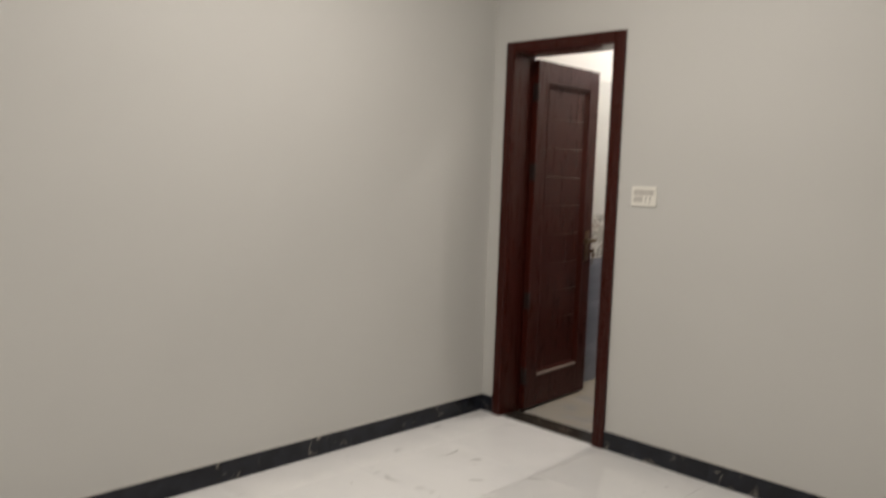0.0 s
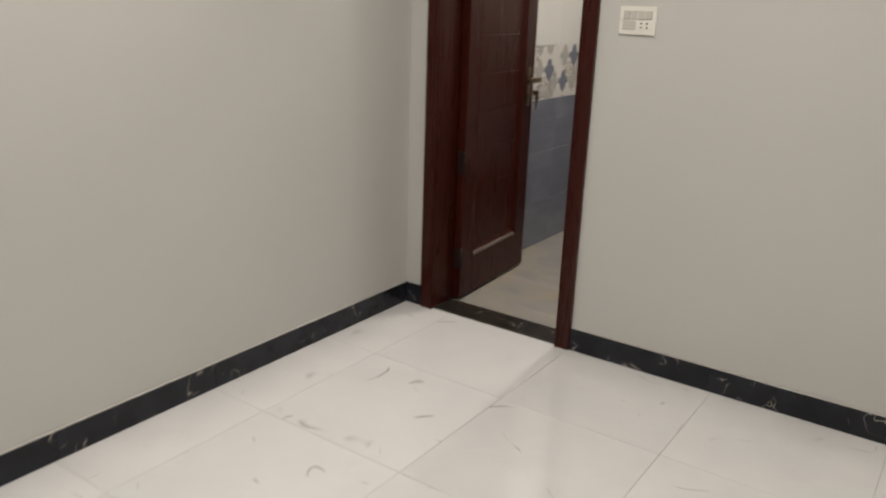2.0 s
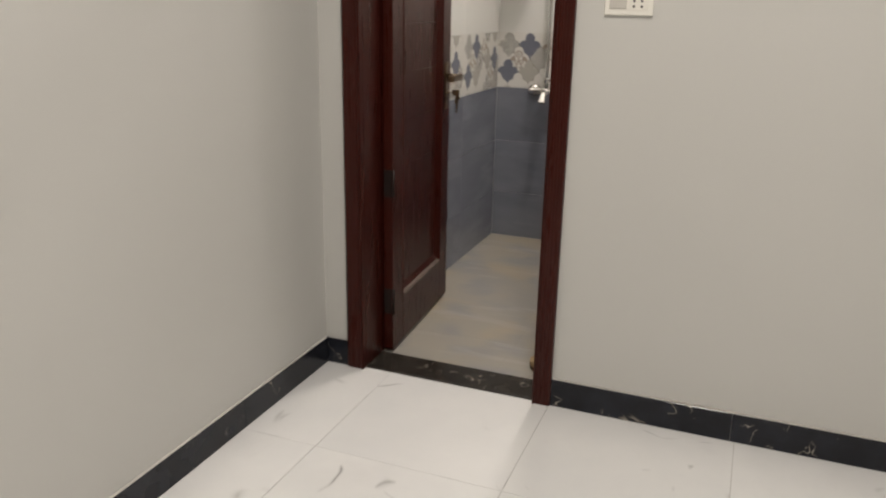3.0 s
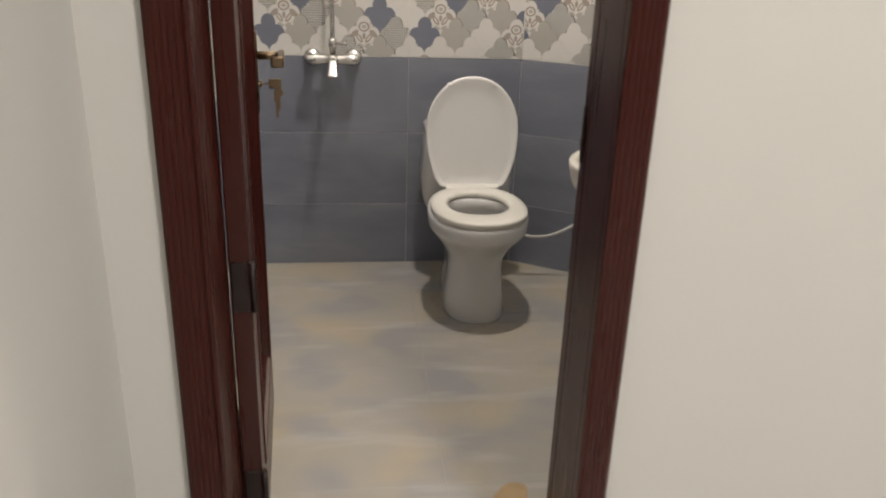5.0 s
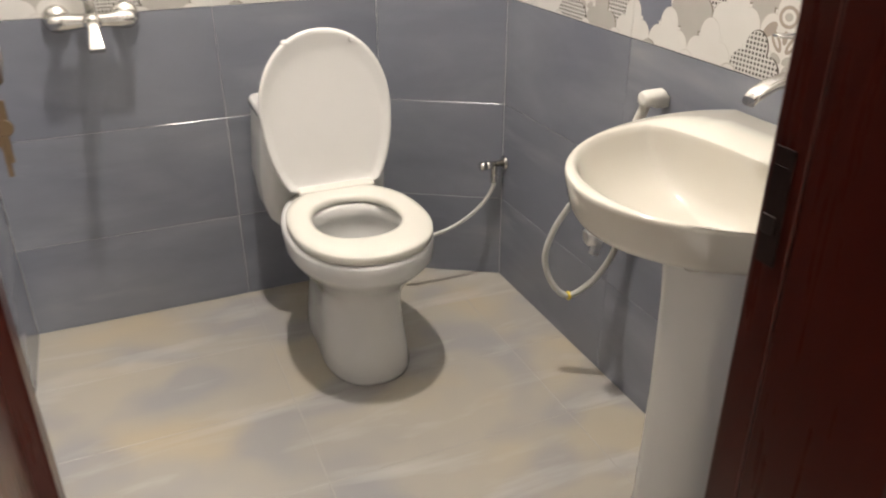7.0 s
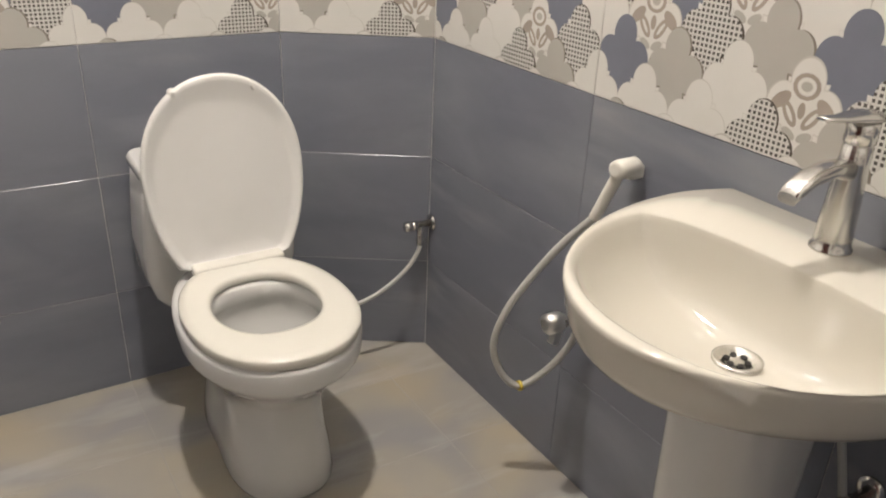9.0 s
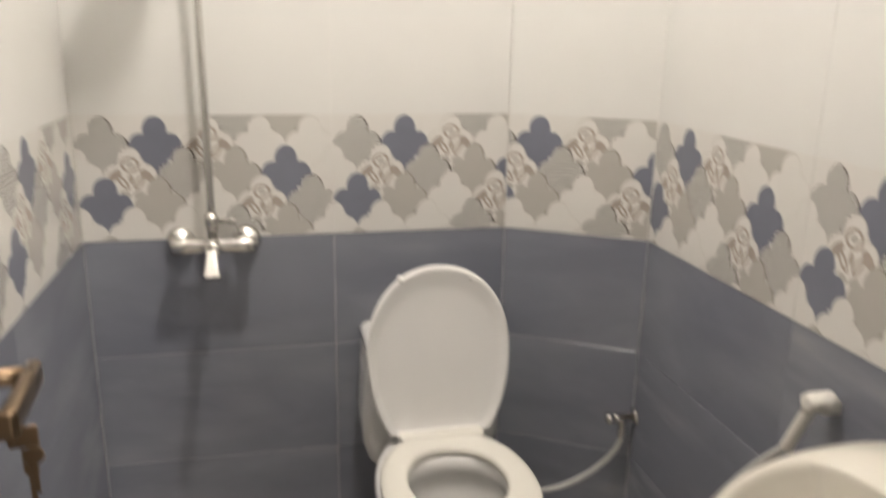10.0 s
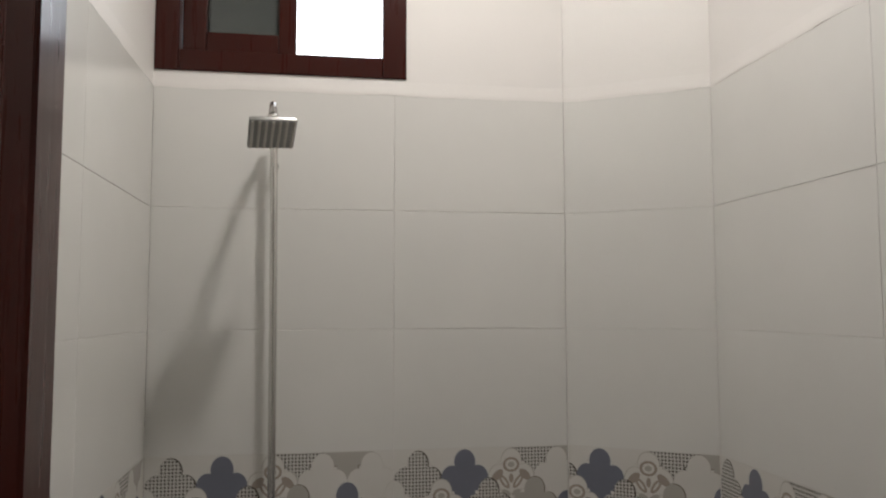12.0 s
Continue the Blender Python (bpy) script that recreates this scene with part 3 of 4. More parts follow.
RZ = 0.797
under = [(0.20, 0.62), (0.34, 0.667), (0.58, 0.696), (0.76, 0.711), (0.86, 0.720), (0.920, 0.728), (0.952, 0.739), (0.972, 0.753), (0.989, 0.776), (0.998, 0.788), (0.997, 0.794), (0.988, RZ)]
inside = [(1.02, RZ), (0.995, RZ - 0.003), (0.975, RZ - 0.012), (0.93, 0.762), (0.85, 0.734), (0.70, 0.706), (0.48, 0.688), (0.28, 0.680), (0.14, 0.677)]
part("bowl", loft([outline(k, z) for k, z in under] + [bowl_ring(k, z) for k, z in inside]), IVORY, basin)
ped = []
for z, wy, xf, xb in ((0.0, 0.098, -0.278, -0.10), (0.02, 0.098, -0.278, -0.10), (0.10, 0.090, -0.268, -0.105), (0.35, 0.086, -0.265, -0.11), (0.55, 0.090, -0.268, -0.11), (0.64, 0.096, -0.274, -0.11), (0.671, 0.102, -0.279, -0.11)):
    ring = []
    for i in range(40):
        a = 2 * math.pi * i / 40
        c, s = math.cos(a), math.sin(a)
        ring.append(((xf + xb) / 2 + (xb - xf) / 2 * math.copysign(abs(c) ** (2 / 2.6), c), wy * math.copysign(abs(s) ** (2 / 2.6), s), z))
    ped.append(ring)
part("pedestal", loft(ped), CERAMIC, basin, "white ceramic pedestal")
drain = part("drain", turned([(0.032, 0.676), (0.032, 0.682), (0.026, 0.683), (0.022, 0.679), (0.0, 0.679)], 28, "z", (-0.225, 0, 0)), CHROME, basin, "chrome drain ring")
for i in range(6):
    a = i * math.pi / 3
    # dark disc on the ring, coloured for the shade inside a hole
    part("drain_hole", turned([(0.0045, 0.6795), (0.0045, 0.6805)], 10, "z", (-0.225 + 0.013 * math.cos(a), 0.013 * math.sin(a), 0)), DARK, drain)
mark = bmesh.new()
for k, (w, h) in enumerate(((0.004, 0.007), (0.003, 0.010), (0.006, 0.006), (0.002, 0.009))):
    box(-0.1535, -0.1515, 0.026 - k * 0.0072 - w, 0.026 - k * 0.0072, 0.770, 0.770 + h, bm=mark)
part("maker_mark", mark, m_plain("grey_print", (0.20, 0.20, 0.19), 0.5), basin, "small grey printed mark")

tap = thing("basin_tap", (XR - 0.065, 0.595, BF + RZ - 0.0015), "chrome single-lever tap on the basin", "tap")
part("body", turned([(0.027, 0.0), (0.027, 0.005), (0.0245, 0.007), (0.0235, 0.02), (0.019, 0.12), (0.0185, 0.142), (0.0170, 0.143), (0.0170, 0.146), (0.0195, 0.147), (0.0195, 0.170), (0.012, 0.176)], 28), CHROME, tap)
sp = []
for x, z, w, h in ((-0.008, 0.112, 0.015, 0.014), (-0.05, 0.119, 0.015, 0.009), (-0.085, 0.114, 0.015, 0.008), (-0.112, 0.101, 0.014, 0.008), (-0.120, 0.093, 0.013, 0.007)):
    sp.append([(x, w * math.copysign(abs(math.cos(a)) ** 0.6, math.cos(a)), z + h * math.copysign(abs(math.sin(a)) ** 0.6, math.sin(a))) for a in (2 * math.pi * k / 20 for k in range(20))])
part("spout", loft(sp), CHROME, tap)
lv = []
for x, z, w, h in ((0.022, 0.176, 0.010, 0.006), (0.016, 0.178, 0.019, 0.008), (-0.01, 0.180, 0.020, 0.008), (-0.05, 0.182, 0.014, 0.004), (-0.085, 0.186, 0.011, 0.003), (-0.092, 0.187, 0.006, 0.002)):
    lv.append([(x, w * math.cos(a), z + h * math.sin(a)) for a in (2 * math.pi * k / 20 for k in range(20))])
part("lever", loft(lv), CHROME, tap)

# ---- pipes and valves ----


def angle_valve(name, place, turn, label):
    """A small stop valve on the wall: local +y is into the room."""
    o = thing(name, place, label, "valve", turn)
    part("wall_flange", turned([(0.022, 0.0), (0.021, 0.004), (0.012, 0.008)], 20, "y"), CHROME, o)
    part("body", merge(turned([(0.0095, 0.004), (0.0095, 0.045), (0.012, 0.046), (0.012, 0.062)], 16, "y"), turned([(0.008, -0.03), (0.010, -0.028), (0.010, -0.012), (0.007, 0.0)], 14, "z", (0, 0.035, 0))), CHROME, o)
    part("handle", merge(turned([(0.011, 0.062), (0.014, 0.064), (0.013, 0.080), (0.008, 0.083)], 16, "y")), CHROME, o)
    return o


angle_valve("toilet_valve", (XR - 0.001, 1.700, 0.374), math.pi / 2, "chrome angle valve in the corner of the tiled wall")
vtop = Vector((XR - 0.036, 1.700, 0.346))
hose1 = thing("toilet_hose", tuple(vtop), "pale grey flexible hose from the valve to the toilet", "hose")
wcp = Vector((0.990, 1.73, 0.235)) - vtop
part("hose", tube([(0, 0, 0), (-0.003, 0.0, -0.045), (-0.040, 0.004, -0.100), (-0.11, 0.010, -0.150), (-0.19, 0.016, -0.175), (-0.27, 0.020, -0.165), tuple(wcp * 0.92), tuple(wcp)], 0.0058), HOSE, hose1)
part("hose_nut", turned([(0.009, -0.03), (0.010, -0.026), (0.010, -0.004), (0.008, 0.0)], 12), CHROME, hose1)

sv = thing("bidet_valve", (XR - 0.001, 1.068, 0.424), "chrome two-way angle valve on the tiled wall", "valve", math.pi / 2)
part("wall_flange", turned([(0.024, 0.0), (0.022, 0.004), (0.013, 0.008)], 20, "y"), CHROME, sv)
part("body", merge(turned([(0.010, 0.004), (0.010, 0.075), (0.013, 0.077), (0.013, 0.088)], 16, "y"), turned([(0.008, -0.032), (0.011, -0.028), (0.010, -0.006), (0.008, 0.0)], 14, "z", (0, 0.038, 0))), CHROME, sv)
part("knob", turned([(0.010, 0.086), (0.020, 0.088), (0.022, 0.096), (0.021, 0.118), (0.012, 0.124)], 18, "y", (0, 0, 0.006)), SATIN, sv)
part("lever", placed(box(-0.009, 0.009, 0.074, 0.092, -0.068, -0.004, 0.004), pose(0, 0, 0, 16, 0, 0)), SATIN, sv)
hp = Vector((XR - 0.039, 1.068, 0.392))
spr = Vector((XR - 0.034, 1.003, 0.752))
hose2 = thing("bidet_hose", tuple(hp), "pale grey spray hose hanging in a loop beside the basin", "hose")
grip = spr + Vector((-0.022, 0.040, -0.098))
part("hose", tube([(0, 0, 0), (-0.006, 0.014, -0.045), (-0.022, 0.050, -0.115), (-0.064, 0.084, -0.163), (-0.100, 0.104, -0.130), (-0.120, 0.112, -0.060), (-0.106, 0.100, 0.020), (-0.076, 0.072, 0.100),
                   (-0.045, 0.025, 0.190), tuple(grip - hp)], 0.0075, 12), HOSE, hose2)
part("cable_tie", turned([(0.0095, -0.004), (0.0115, -0.003), (0.0115, 0.003), (0.0095, 0.004)], 12, "x", (-0.064, 0.084, -0.163)), YELLOW, hose2, "yellow tie round the hose")
spray = thing("bidet_spray", (XR - 0.001, 1.003, 0.752), "white hand spray hanging in its wall holder", "spray")
part("holder", merge(box(-0.034, 0.0, -0.012, 0.012, -0.014, 0.010, 0.004)), WPLAST, spray)
part("spray_handle", tube([(-0.055, 0.040, -0.10), (-0.050, 0.022, -0.05), (-0.044, 0.004, 0.0)], 0.011, 14), WPLAST, spray)
part("spray_head", turned([(0.010, -0.068), (0.016, -0.066), (0.018, -0.056), (0.018, -0.020), (0.014, -0.014)], 20, "x", (0.006, 0, 0.006)), WPLAST, spray)

angle_valve("basin_valve", (XR - 0.001, 0.475, 0.44), math.pi / 2, "chrome angle valve on the wall under the basin")
sp0 = Vector((XR - 0.037, 0.475, 0.42))
hose3 = thing("basin_hose", tuple(sp0), "grey flexible supply hose under the basin", "hose")
part("hose", tube([(0, 0, -0.008), (-0.015, 0.0, -0.02), (-0.02, 0.02, 0.06), (-0.02, 0.05, 0.16), (-0.02, 0.07, 0.25)], 0.006), HOSE, hose3)

# ---- shower ----
MX, MZ = 0.331, 0.846
mixer = thing("shower_mixer", (MX, YB - 0.001, MZ), "chrome shower mixer with lever on the tiled wall", "mixer")
for sx in (-1, 1):
    part("wall_flange", turned([(0.034, 0.0), (0.033, -0.010), (0.026, -0.018), (0.014, -0.022), (0.013, -0.045)], 22, "y", (sx * 0.078, 0, 0)), CHROME, mixer)
part("body", merge(turned([(0.016, -0.098), (0.020, -0.092), (0.021, -0.060), (0.017, -0.025), (0.019, 0.0), (0.017, 0.025), (0.021, 0.060), (0.020, 0.092), (0.016, 0.098)], 22, "x", (0, -0.058, 0)),
                   turned([(0.020, -0.055), (0.022, -0.075), (0.021, -0.10), (0.014, -0.108)], 22, "y", (0, 0, 0.0))), CHROME, mixer)
part("lever", placed(loft([rrect(z, -w, w, -0.012, 0.004, 0.004) for z, w in ((-0.074, 0.016), (-0.070, 0.0185), (-0.045, 0.015), (-0.015, 0.012), (0.006, 0.011))]), pose(0, -0.106, 0.0, -40, 0, 0)), CHROME, mixer)
part("diverter", merge(turned([(0.012, 0.018), (0.012, 0.045), (0.016, 0.047), (0.016, 0.072), (0.010, 0.078)], 18, "z", (0, -0.055, 0)), turned([(0.006, 0.0), (0.006, 0.030), (0.010, 0.032), (0.010, 0.044)], 14, "x", (0.012, -0.055, 0.058))), CHROME, mixer)
shower = thing("shower_pole", (MX, YB - 0.056, MZ + 0.07), "chrome shower pole with square overhead rose", "shower")
topz = 1.955 - MZ - 0.07
part("pole", tube([(0, 0, 0), (-0.002, 0, 0.5), (-0.006, 0, topz - 0.05), (-0.006, -0.008, topz - 0.012), (-0.004, -0.05, topz + 0.012), (0.000, -0.15, topz + 0.004), (0.002, -0.187, topz - 0.026)], 0.0092, 14), CHROME, shower)
part("wall_bracket", turned([(0.010, 0.054), (0.010, 0.048), (0.006, 0.046), (0.006, 0.0)], 16, "y", (-0.006, 0, topz - 0.10)), CHROME, shower)
part("ball_joint", turned([(0.004, -0.016), (0.012, -0.010), (0.014, 0.0), (0.012, 0.010), (0.004, 0.016)], 18, "z", (0.002, -0.190, topz - 0.040)), CHROME, shower)
rose_m = pose(0.001, -0.200, topz - 0.070, -24, -3, 9) @ Matrix.Scale(1.08, 4)
rose = part("shower_rose", placed(box(-0.047, 0.047, -0.047, 0.047, -0.005, 0.006, 0.003), rose_m), STEEL, shower, "square steel shower rose")
for k in range(7):
    part("rib", placed(box(-0.043 + k * 0.0135, -0.0375 + k * 0.0135, -0.045, 0.045, -0.008, -0.0045, 0.001, 1), rose_m), GPLAST, rose)

# ---- offcuts by the door ----
for nm, place, turn, lab in (("cardboard_offcut", (0.775, 0.335, BF), 0.4, "tan cardboard roll end lying on the bathroom floor"), ("cardboard_offcut", (0.765, 0.262, BF), 1.9, "torn tan cardboard scrap beside the door frame")):
    o = thing(nm, place, lab, "scrap", turn, "scraps by the door")
    part("disc", loft([[((0.046 + 0.005 * math.sin(3 * a + k)) * math.cos(a), (0.036 + 0.004 * math.sin(2 * a)) * math.sin(a), z + 0.004 * math.sin(a * 2)) for a in (2 * math.pi * j / 28 for j in range(28))] for k, z in ((0, 0.012), (0.2, 0.020), (0.3, 0.026))]), TAN, o)
    part("dark_rim", loft([[((0.044 + 0.004 * math.sin(3 * a)) * math.cos(a), 0.035 * math.sin(a), z) for a in (2 * math.pi * j / 28 for j in range(28))] for z in (0.0, 0.013)]), BARK, o)

# ---- tiles ----
def slab(w, h, t=TT, bevel=0.0008):
    """A tile standing on its lower edge: x across, z up, its face at y = -t."""
    f, e = -t, bevel
    v = [(0, 0, 0), (w, 0, 0), (w, 0, h), (0, 0, h), (0, f + e, 0), (w, f + e, 0), (w, f + e, h), (0, f + e, h),
         (e, f, e), (w - e, f, e), (w - e, f, h - e), (e, f, h - e)]
    q = [(4, 5, 1, 0), (5, 6, 2, 1), (6, 7, 3, 2), (7, 4, 0, 3), (8, 9, 5, 4), (9, 10, 6, 5), (10, 11, 7, 6), (11, 8, 4, 7), (8, 11, 10, 9)]
    return v, q


def slab_mesh(w, h, material, t=TT, bevel=0.0008):
    me = bpy.data.meshes.new("tile")
    v, q = slab(w, h, t, bevel)
    me.from_pydata(v, [], q)
    me.materials.append(material)
    return me


def foil(u, v, size):
    """An ogee quatrefoil, pointed below."""
    pts = []
    for i in range(64):
        a = 2 * math.pi * i / 64
        near = (a + math.pi / 4) % (math.pi / 2) - math.pi / 4      # angle from the nearest lobe's axis
        d, rho = 0.55, 0.45
        k = d * math.cos(near) + math.sqrt(max(0.0, rho * rho - (d * math.sin(near)) ** 2))
        low = max(0.0, -math.sin(a) - 0.80) / 0.20
        k *= 1 + 0.10 * low ** 2
        pts.append((u + 0.95 * size * k * math.cos(a), v + 1.13 * size * k * math.sin(a)))
    return pts


def oval(u, v, a, b, turn=0.0):
    c, s = math.cos(turn), math.sin(turn)
    return [(u + a * math.cos(t) * c - b * math.sin(t) * s, v + a * math.cos(t) * s + b * math.sin(t) * c) for t in (2 * math.pi * i / 14 for i in range(14))]


def flower(u, v):
    """Ring, leaves and centre of the floral print: outlines with their colours."""
    out = [(oval(u, v + 0.030, 0.022, 0.019), 4), (oval(u, v + 0.030, 0.015, 0.013), 0), (oval(u, v + 0.030, 0.009, 0.007), 5)]
    for m in (-1, 1):
        out += [(oval(u + m * 0.036, v + 0.004, 0.019, 0.010, -0.75 * m), 4), (oval(u + m * 0.018, v - 0.012, 0.021, 0.009, 0.95 * m), 4),
                (oval(u + m * 0.018, v - 0.012, 0.013, 0.003, 0.95 * m), 0), (oval(u + m * 0.013, v - 0.040, 0.013, 0.007, 0.5 * m), 5)]
    return out + [(oval(u, v - 0.004, 0.006, 0.012), 4)]


def clip(poly, x0, x1, z0, z1):
    for ax, lim, sign in ((0, x0, 1), (0, x1, -1), (1, z0, 1), (1, z1, -1)):
        out = []
        for i, p in enumerate(poly):
            q = poly[(i + 1) % len(poly)]
            pin, qin = (p[ax] - lim) * sign >= 0, (q[ax] - lim) * sign >= 0
            if pin:
                out.append(p)
            if pin != qin:
                t = (lim - p[ax]) / (q[ax] - p[ax])
                out.append((p[0] + t * (q[0] - p[0]), p[1] + t * (q[1] - p[1])))
        poly = out
        if len(poly) < 3:
            return []
    return poly


CELLS = [("w w w c g", 0.0, 0.2965), ("c b f w w", 0.06, 0.225), ("w f c g b", 0.0, 0.1535), ("b g w f c", 0.06, 0.082), ("w w w c g", 0.0, 0.0105), ("g w f w w", 0.06, -0.061)]
FILL = {"c": (1, 2), "b": (None, 3), "f": (6, 0), "g": (7, 5), "w": (6, 0)}
PATTERN_MATS = (T_BASE, T_LINE, T_CHECK, T_BLUE, T_FLOWER, T_GREY, T_PALE, T_MID)


def pattern_mesh(u0, u1, h=0.3):
    """A printed tile, cut to the stretch u0 to u1 of its pattern."""
    me = bpy.data.meshes.new("tile")
    w = u1 - u0
    v, q = slab(w, h)
    v, q, mi = list(v), list(q), [0] * len(q)
    lift, layer = -TT, 0
    for kinds, shift, row in CELLS:
        for col, kind in enumerate(kinds.split()):
            for rep in (-0.6, 0.0, 0.6):
                u = shift + col * 0.12 + rep - u0
                line, fill = FILL[kind]
                off = 0.0 if kind in "bfw" else 0.0020
                shapes = [(foil(u + d, row - d * 0.6, size), slot) for d, size, slot in ((off, 0.0640, line), (0.0, 0.0635 if line is None else 0.0628 if kind == "w" else 0.0612, fill)) if slot is not None]
                for shape, slot in shapes + (flower(u, row) if kind == "f" else []):
                    p = clip(shape, 0.0015, w - 0.0015, 0.0015, h - 0.0015)
                    if len(p) < 3:
                        continue
                    n, layer = len(v), layer + 1
                    v += [(x, lift - 0.0002 - 0.000008 * layer, z) for x, z in p]
                    q.append(tuple(range(n, n + len(p))))
                    mi.append(slot)
    me.from_pydata(v, [], q)
    for m in PATTERN_MATS:
        me.materials.append(m)
    for p, k in zip(me.polygons, mi):
        p.material_index = k
    return me


CACHE = {}


def tile(parent, mesh_key, make, m, name="tile"):
    if mesh_key not in CACHE:
        CACHE[mesh_key] = make()
    o = new(name, CACHE[mesh_key])
    o.matrix_world = m
    o.parent = parent
    o.matrix_parent_inverse = parent.matrix_world.inverted()
    return o


GAP = 0.0009


def tiled(parent, start, angle, cuts, u_of, skip=None):
    """Tiles along a wall from start: cuts are the joints' places along it, u_of the pattern's place at each cut."""
    for i, (a, b) in enumerate(zip(cuts, cuts[1:])):
        w = round(b - a - GAP, 4)
        px, py = start[0] + math.cos(angle) * (a + GAP / 2), start[1] + math.sin(angle) * (a + GAP / 2)
        sx, sy = px - math.sin(angle) * TT, py + math.cos(angle) * TT
        for rows, mat, key in ((ROWS, DARKT, "d"), (WHITE_ROWS, WHITET, "w")):
            for z0, z1 in rows:
                if skip and skip(a, b, z0, z1):
                    continue
                h = round(z1 - z0 - GAP, 4)
                tile(parent, (key, w, h), lambda: slab_mesh(w, h, mat), Matrix.Translation((sx, sy, z0 + GAP / 2)) @ Matrix.Rotation(angle, 4, "Z"))
        if skip and skip(a, b, *PAT):
            continue
        u0 = u_of[i]
        tile(parent, ("p", round(u0, 3), w), lambda: pattern_mesh(u0, u0 + w), Matrix.Translation((sx, sy, PAT[0] + GAP / 2)) @ Matrix.Rotation(angle, 4, "Z"), "patterned_tile")


tiled(wall_b, (XL, YB), 0.0, [0, 0.594, BENDX - XL], [0.0, 0.0])
tiled(wall_s, (BENDX, YB), ang, [0.0, CL], [0.098])
tiled(wall_r, (XR, CORY), -math.pi / 2, [0.0, 0.572, 1.172, CORY - WT - 0.01], [0.028, 0.0, 0.0])
LW = YB - WT - 0.006
tiled(wall_l, (XL, WT + 0.006), math.pi / 2, [0, LW - 1.15, LW - 0.55, LW], [0.0, 0.0, 0.0])
tiled(wall_f, (XR, WT + 0.002), math.pi, [0, XR - CXR - 0.001], [0.0])

# the plaster's uneven lower edge, over the tiles
def plaster_lip(name, start, angle, length):
    bm = bmesh.new()
    n = int(length / 0.02)
    rows = []
    for k in range(n + 1):
        a = length * k / n
        low = 2.048 + 0.0035 * noise.noise((start[0] * 5 + a * 9, angle, 0.3)) + 0.002 * noise.noise((a * 40, angle, 1.7))
        px, py = start[0] + math.cos(angle) * a, start[1] + math.sin(angle) * a
        col = []
        for out, z in ((-0.001, low), (0.0004, low + 0.0006), (0.0004, low + 0.010), (-0.0014, 2.086)):
            col.append(bm.verts.new((px + math.sin(angle) * out, py - math.cos(angle) * out, z)))
        rows.append(col)
    for p, q in zip(rows, rows[1:]):
        for i in range(3):
            bm.faces.new((p[i], q[i], q[i + 1], p[i + 1]))
    structure(name, bm, BPAINT)


plaster_lip("trim_bath_north", (XL, YB), 0.0, BENDX - XL)
plaster_lip("trim_bath_slanted", (BENDX, YB), ang, CL)
plaster_lip("trim_bath_east", (XR, CORY), -math.pi / 2, CORY - WT - 0.01)
plaster_lip("trim_bath_west", (XL, WT + 0.006), math.pi / 2, LW)

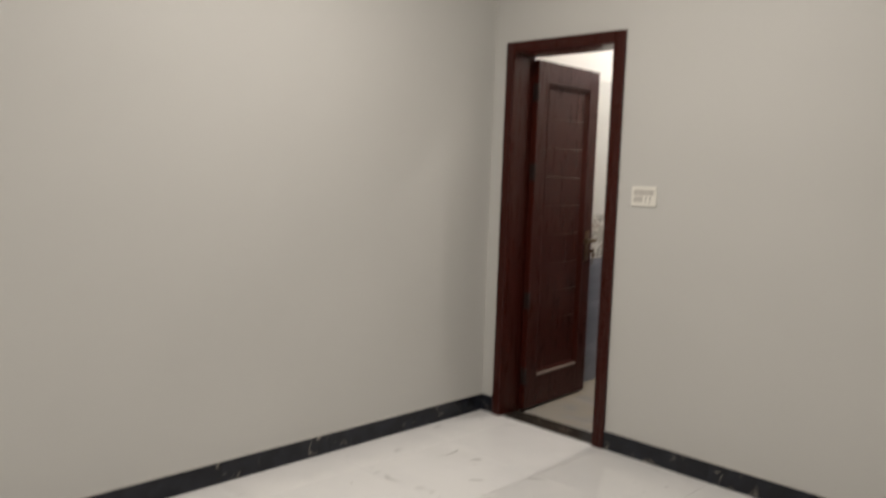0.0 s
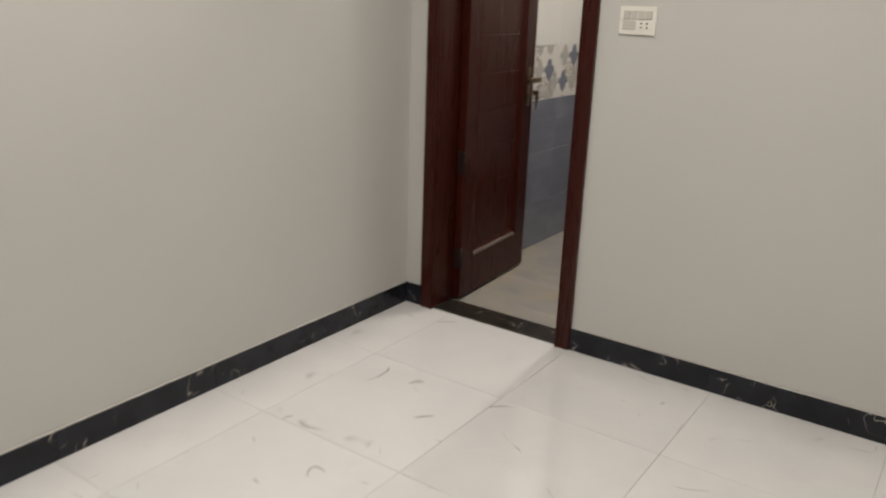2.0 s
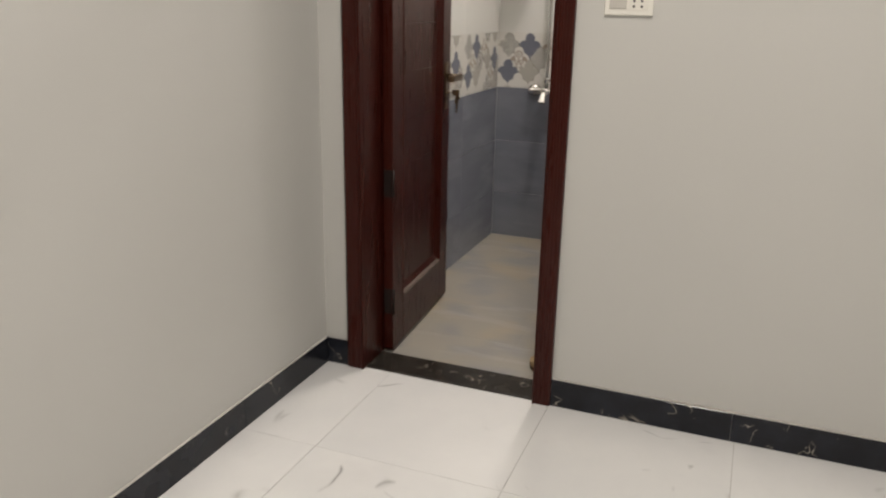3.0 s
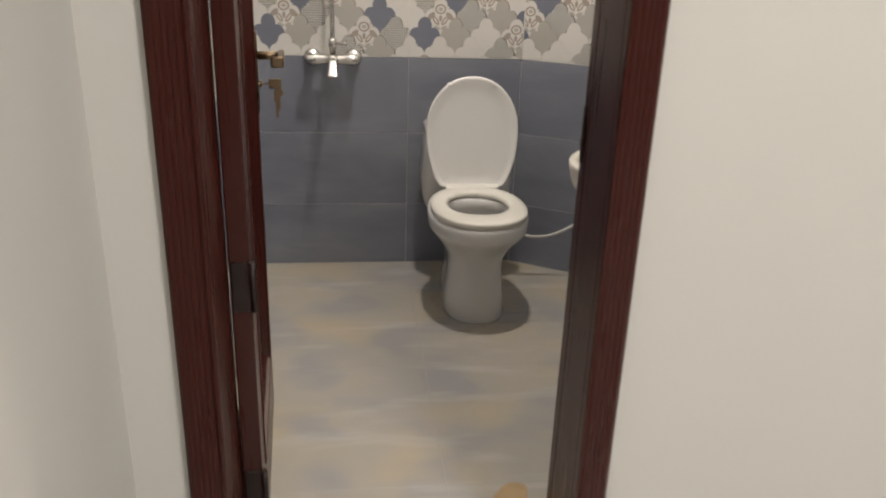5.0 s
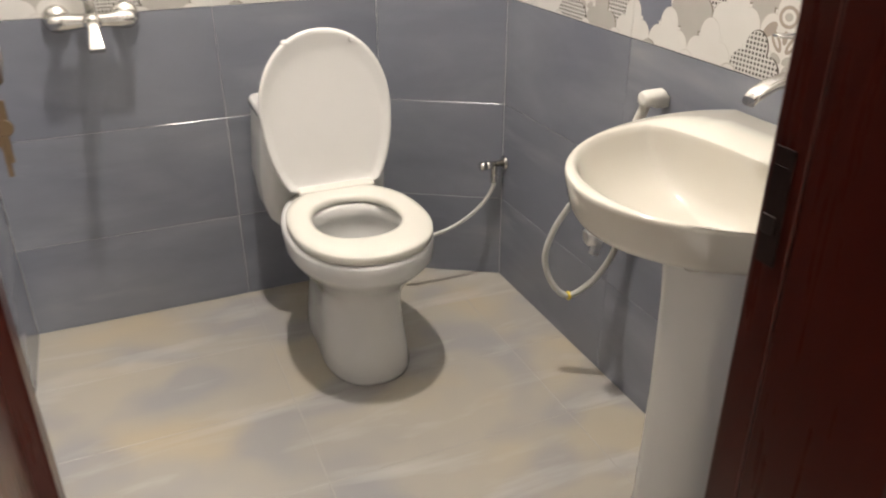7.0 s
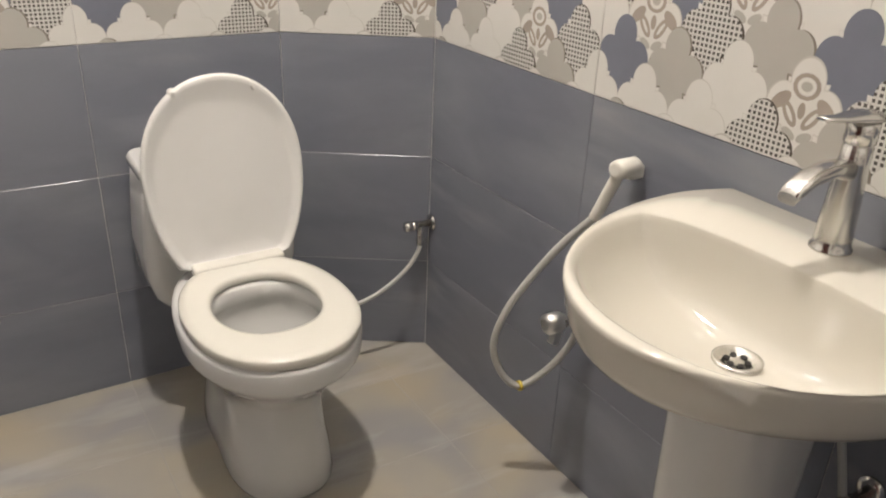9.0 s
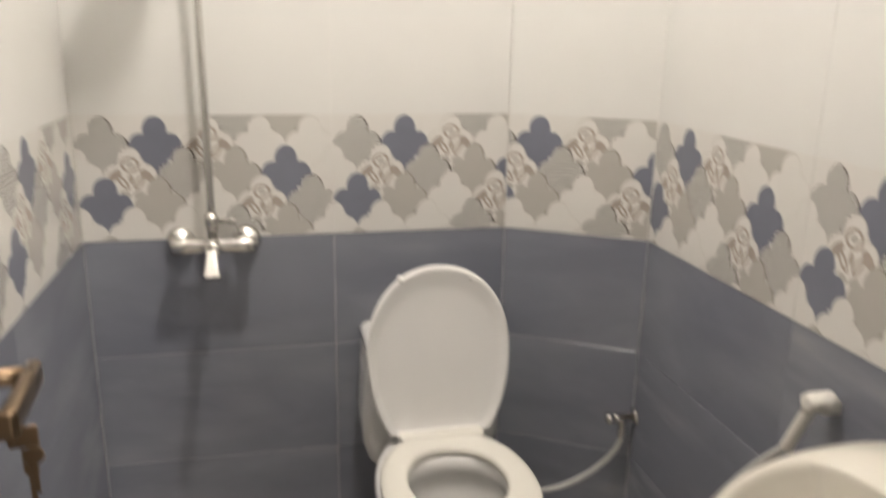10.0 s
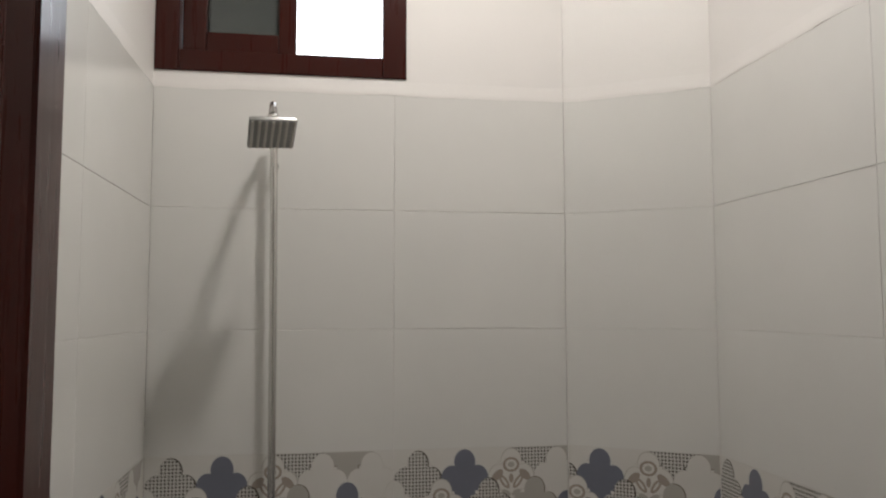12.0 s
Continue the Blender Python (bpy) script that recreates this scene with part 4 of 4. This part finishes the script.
# floor tiles, bathroom
bath_floor = bpy.data.objects["floor_bath"]
ys = [0.144, 0.413, 0.713, 1.013, 1.313, 1.613, YB]
xs = [XL, 0.624, 1.224, XR]
for y0, y1 in zip(ys, ys[1:]):
    for x0, x1 in zip(xs, xs[1:]):
        w, d = round(x1 - x0 - GAP, 4), round(y1 - y0 - GAP, 4)
        if y1 > CORY and x1 > BENDX:
            pts = [(x0 + GAP / 2, y0 + GAP / 2)]
            edge = lambda x: YB + (x - BENDX) * math.tan(ang) - 0.002
            if x0 < BENDX:
                pts += [(x1 - GAP / 2, y0 + GAP / 2), (x1 - GAP / 2, min(y1, edge(x1))), (BENDX, y1 - GAP / 2), (x0 + GAP / 2, y1 - GAP / 2)]
            else:
                pts += [(x1 - GAP / 2, y0 + GAP / 2), (x1 - GAP / 2, edge(x1)), (x0 + GAP / 2, edge(x0))]
            cut = loft([[(x, y, z) for x, y in pts] for z in (BF - 0.010, BF)], smooth=False)
            part("floor_tile", cut, BFLOOR, bath_floor)
            continue
        part("floor_tile", loft([[(x0 + 0.001 + e, y0 + 0.001 + e, z), (x1 - 0.001 - e, y0 + 0.001 + e, z), (x1 - 0.001 - e, y1 - 0.001 - e, z), (x0 + 0.001 + e, y1 - 0.001 - e, z)] for e, z in ((0, BF - 0.010), (0, BF - 0.0008), (0.0008, BF))], smooth=False), BFLOOR, bath_floor)

# floor tiles, bedroom
bed_floor = bpy.data.objects["floor_bed"]
flat = Matrix.Rotation(radians(-90), 4, "X")
fx = [0.0] + [0.27 + 0.6 * k for k in range(7)] + [X1]
fy = [0.0] + [-0.55 - 0.6 * k for k in range(7)] + [Y0]
G2 = 0.0016
for x0, x1 in zip(fx, fx[1:]):
    for y1, y0 in zip(fy, fy[1:]):
        w, d = round(x1 - x0 - G2, 4), round(y1 - y0 - G2, 4)
        if w < 0.01 or d < 0.01:
            continue
        tile(bed_floor, ("bed", w, d), lambda: slab_mesh(w, d, MARBLE, 0.010, 0.0003), Matrix.Translation((x0 + G2 / 2, y0 + G2 / 2, FZ - 0.010)) @ flat, "floor_tile")

# skirting pieces
def skirt_mesh(w):
    return slab_mesh(w, 0.0865 - FZ, BLACK, 0.008)


edges = [0.0] + [-0.54 - 0.6 * k for k in range(7)] + [Y0]
for a, b in zip(edges, edges[1:]):
    w = round(a - b - 0.0012, 4)
    tile(base_w, ("sk", w), lambda: skirt_mesh(w), Matrix.Translation((0.004, b + 0.0006, FZ + 0.0003)) @ Matrix.Rotation(math.pi / 2, 4, "Z"), "skirting_tile")
edges = [CXR] + [1.455 + 0.6 * k for k in range(5)] + [X1]
for a, b in zip(edges, edges[1:]):
    w = round(b - a - 0.0012, 4)
    tile(base_n, ("sk", w), lambda: skirt_mesh(w), Matrix.Translation((a + 0.0006, -0.004, FZ + 0.0003)), "skirting_tile")
tile(base_c, ("sk", "c"), lambda: skirt_mesh(CXL - 0.014), Matrix.Translation((0.0125, -0.004, FZ + 0.0003)), "skirting_tile")
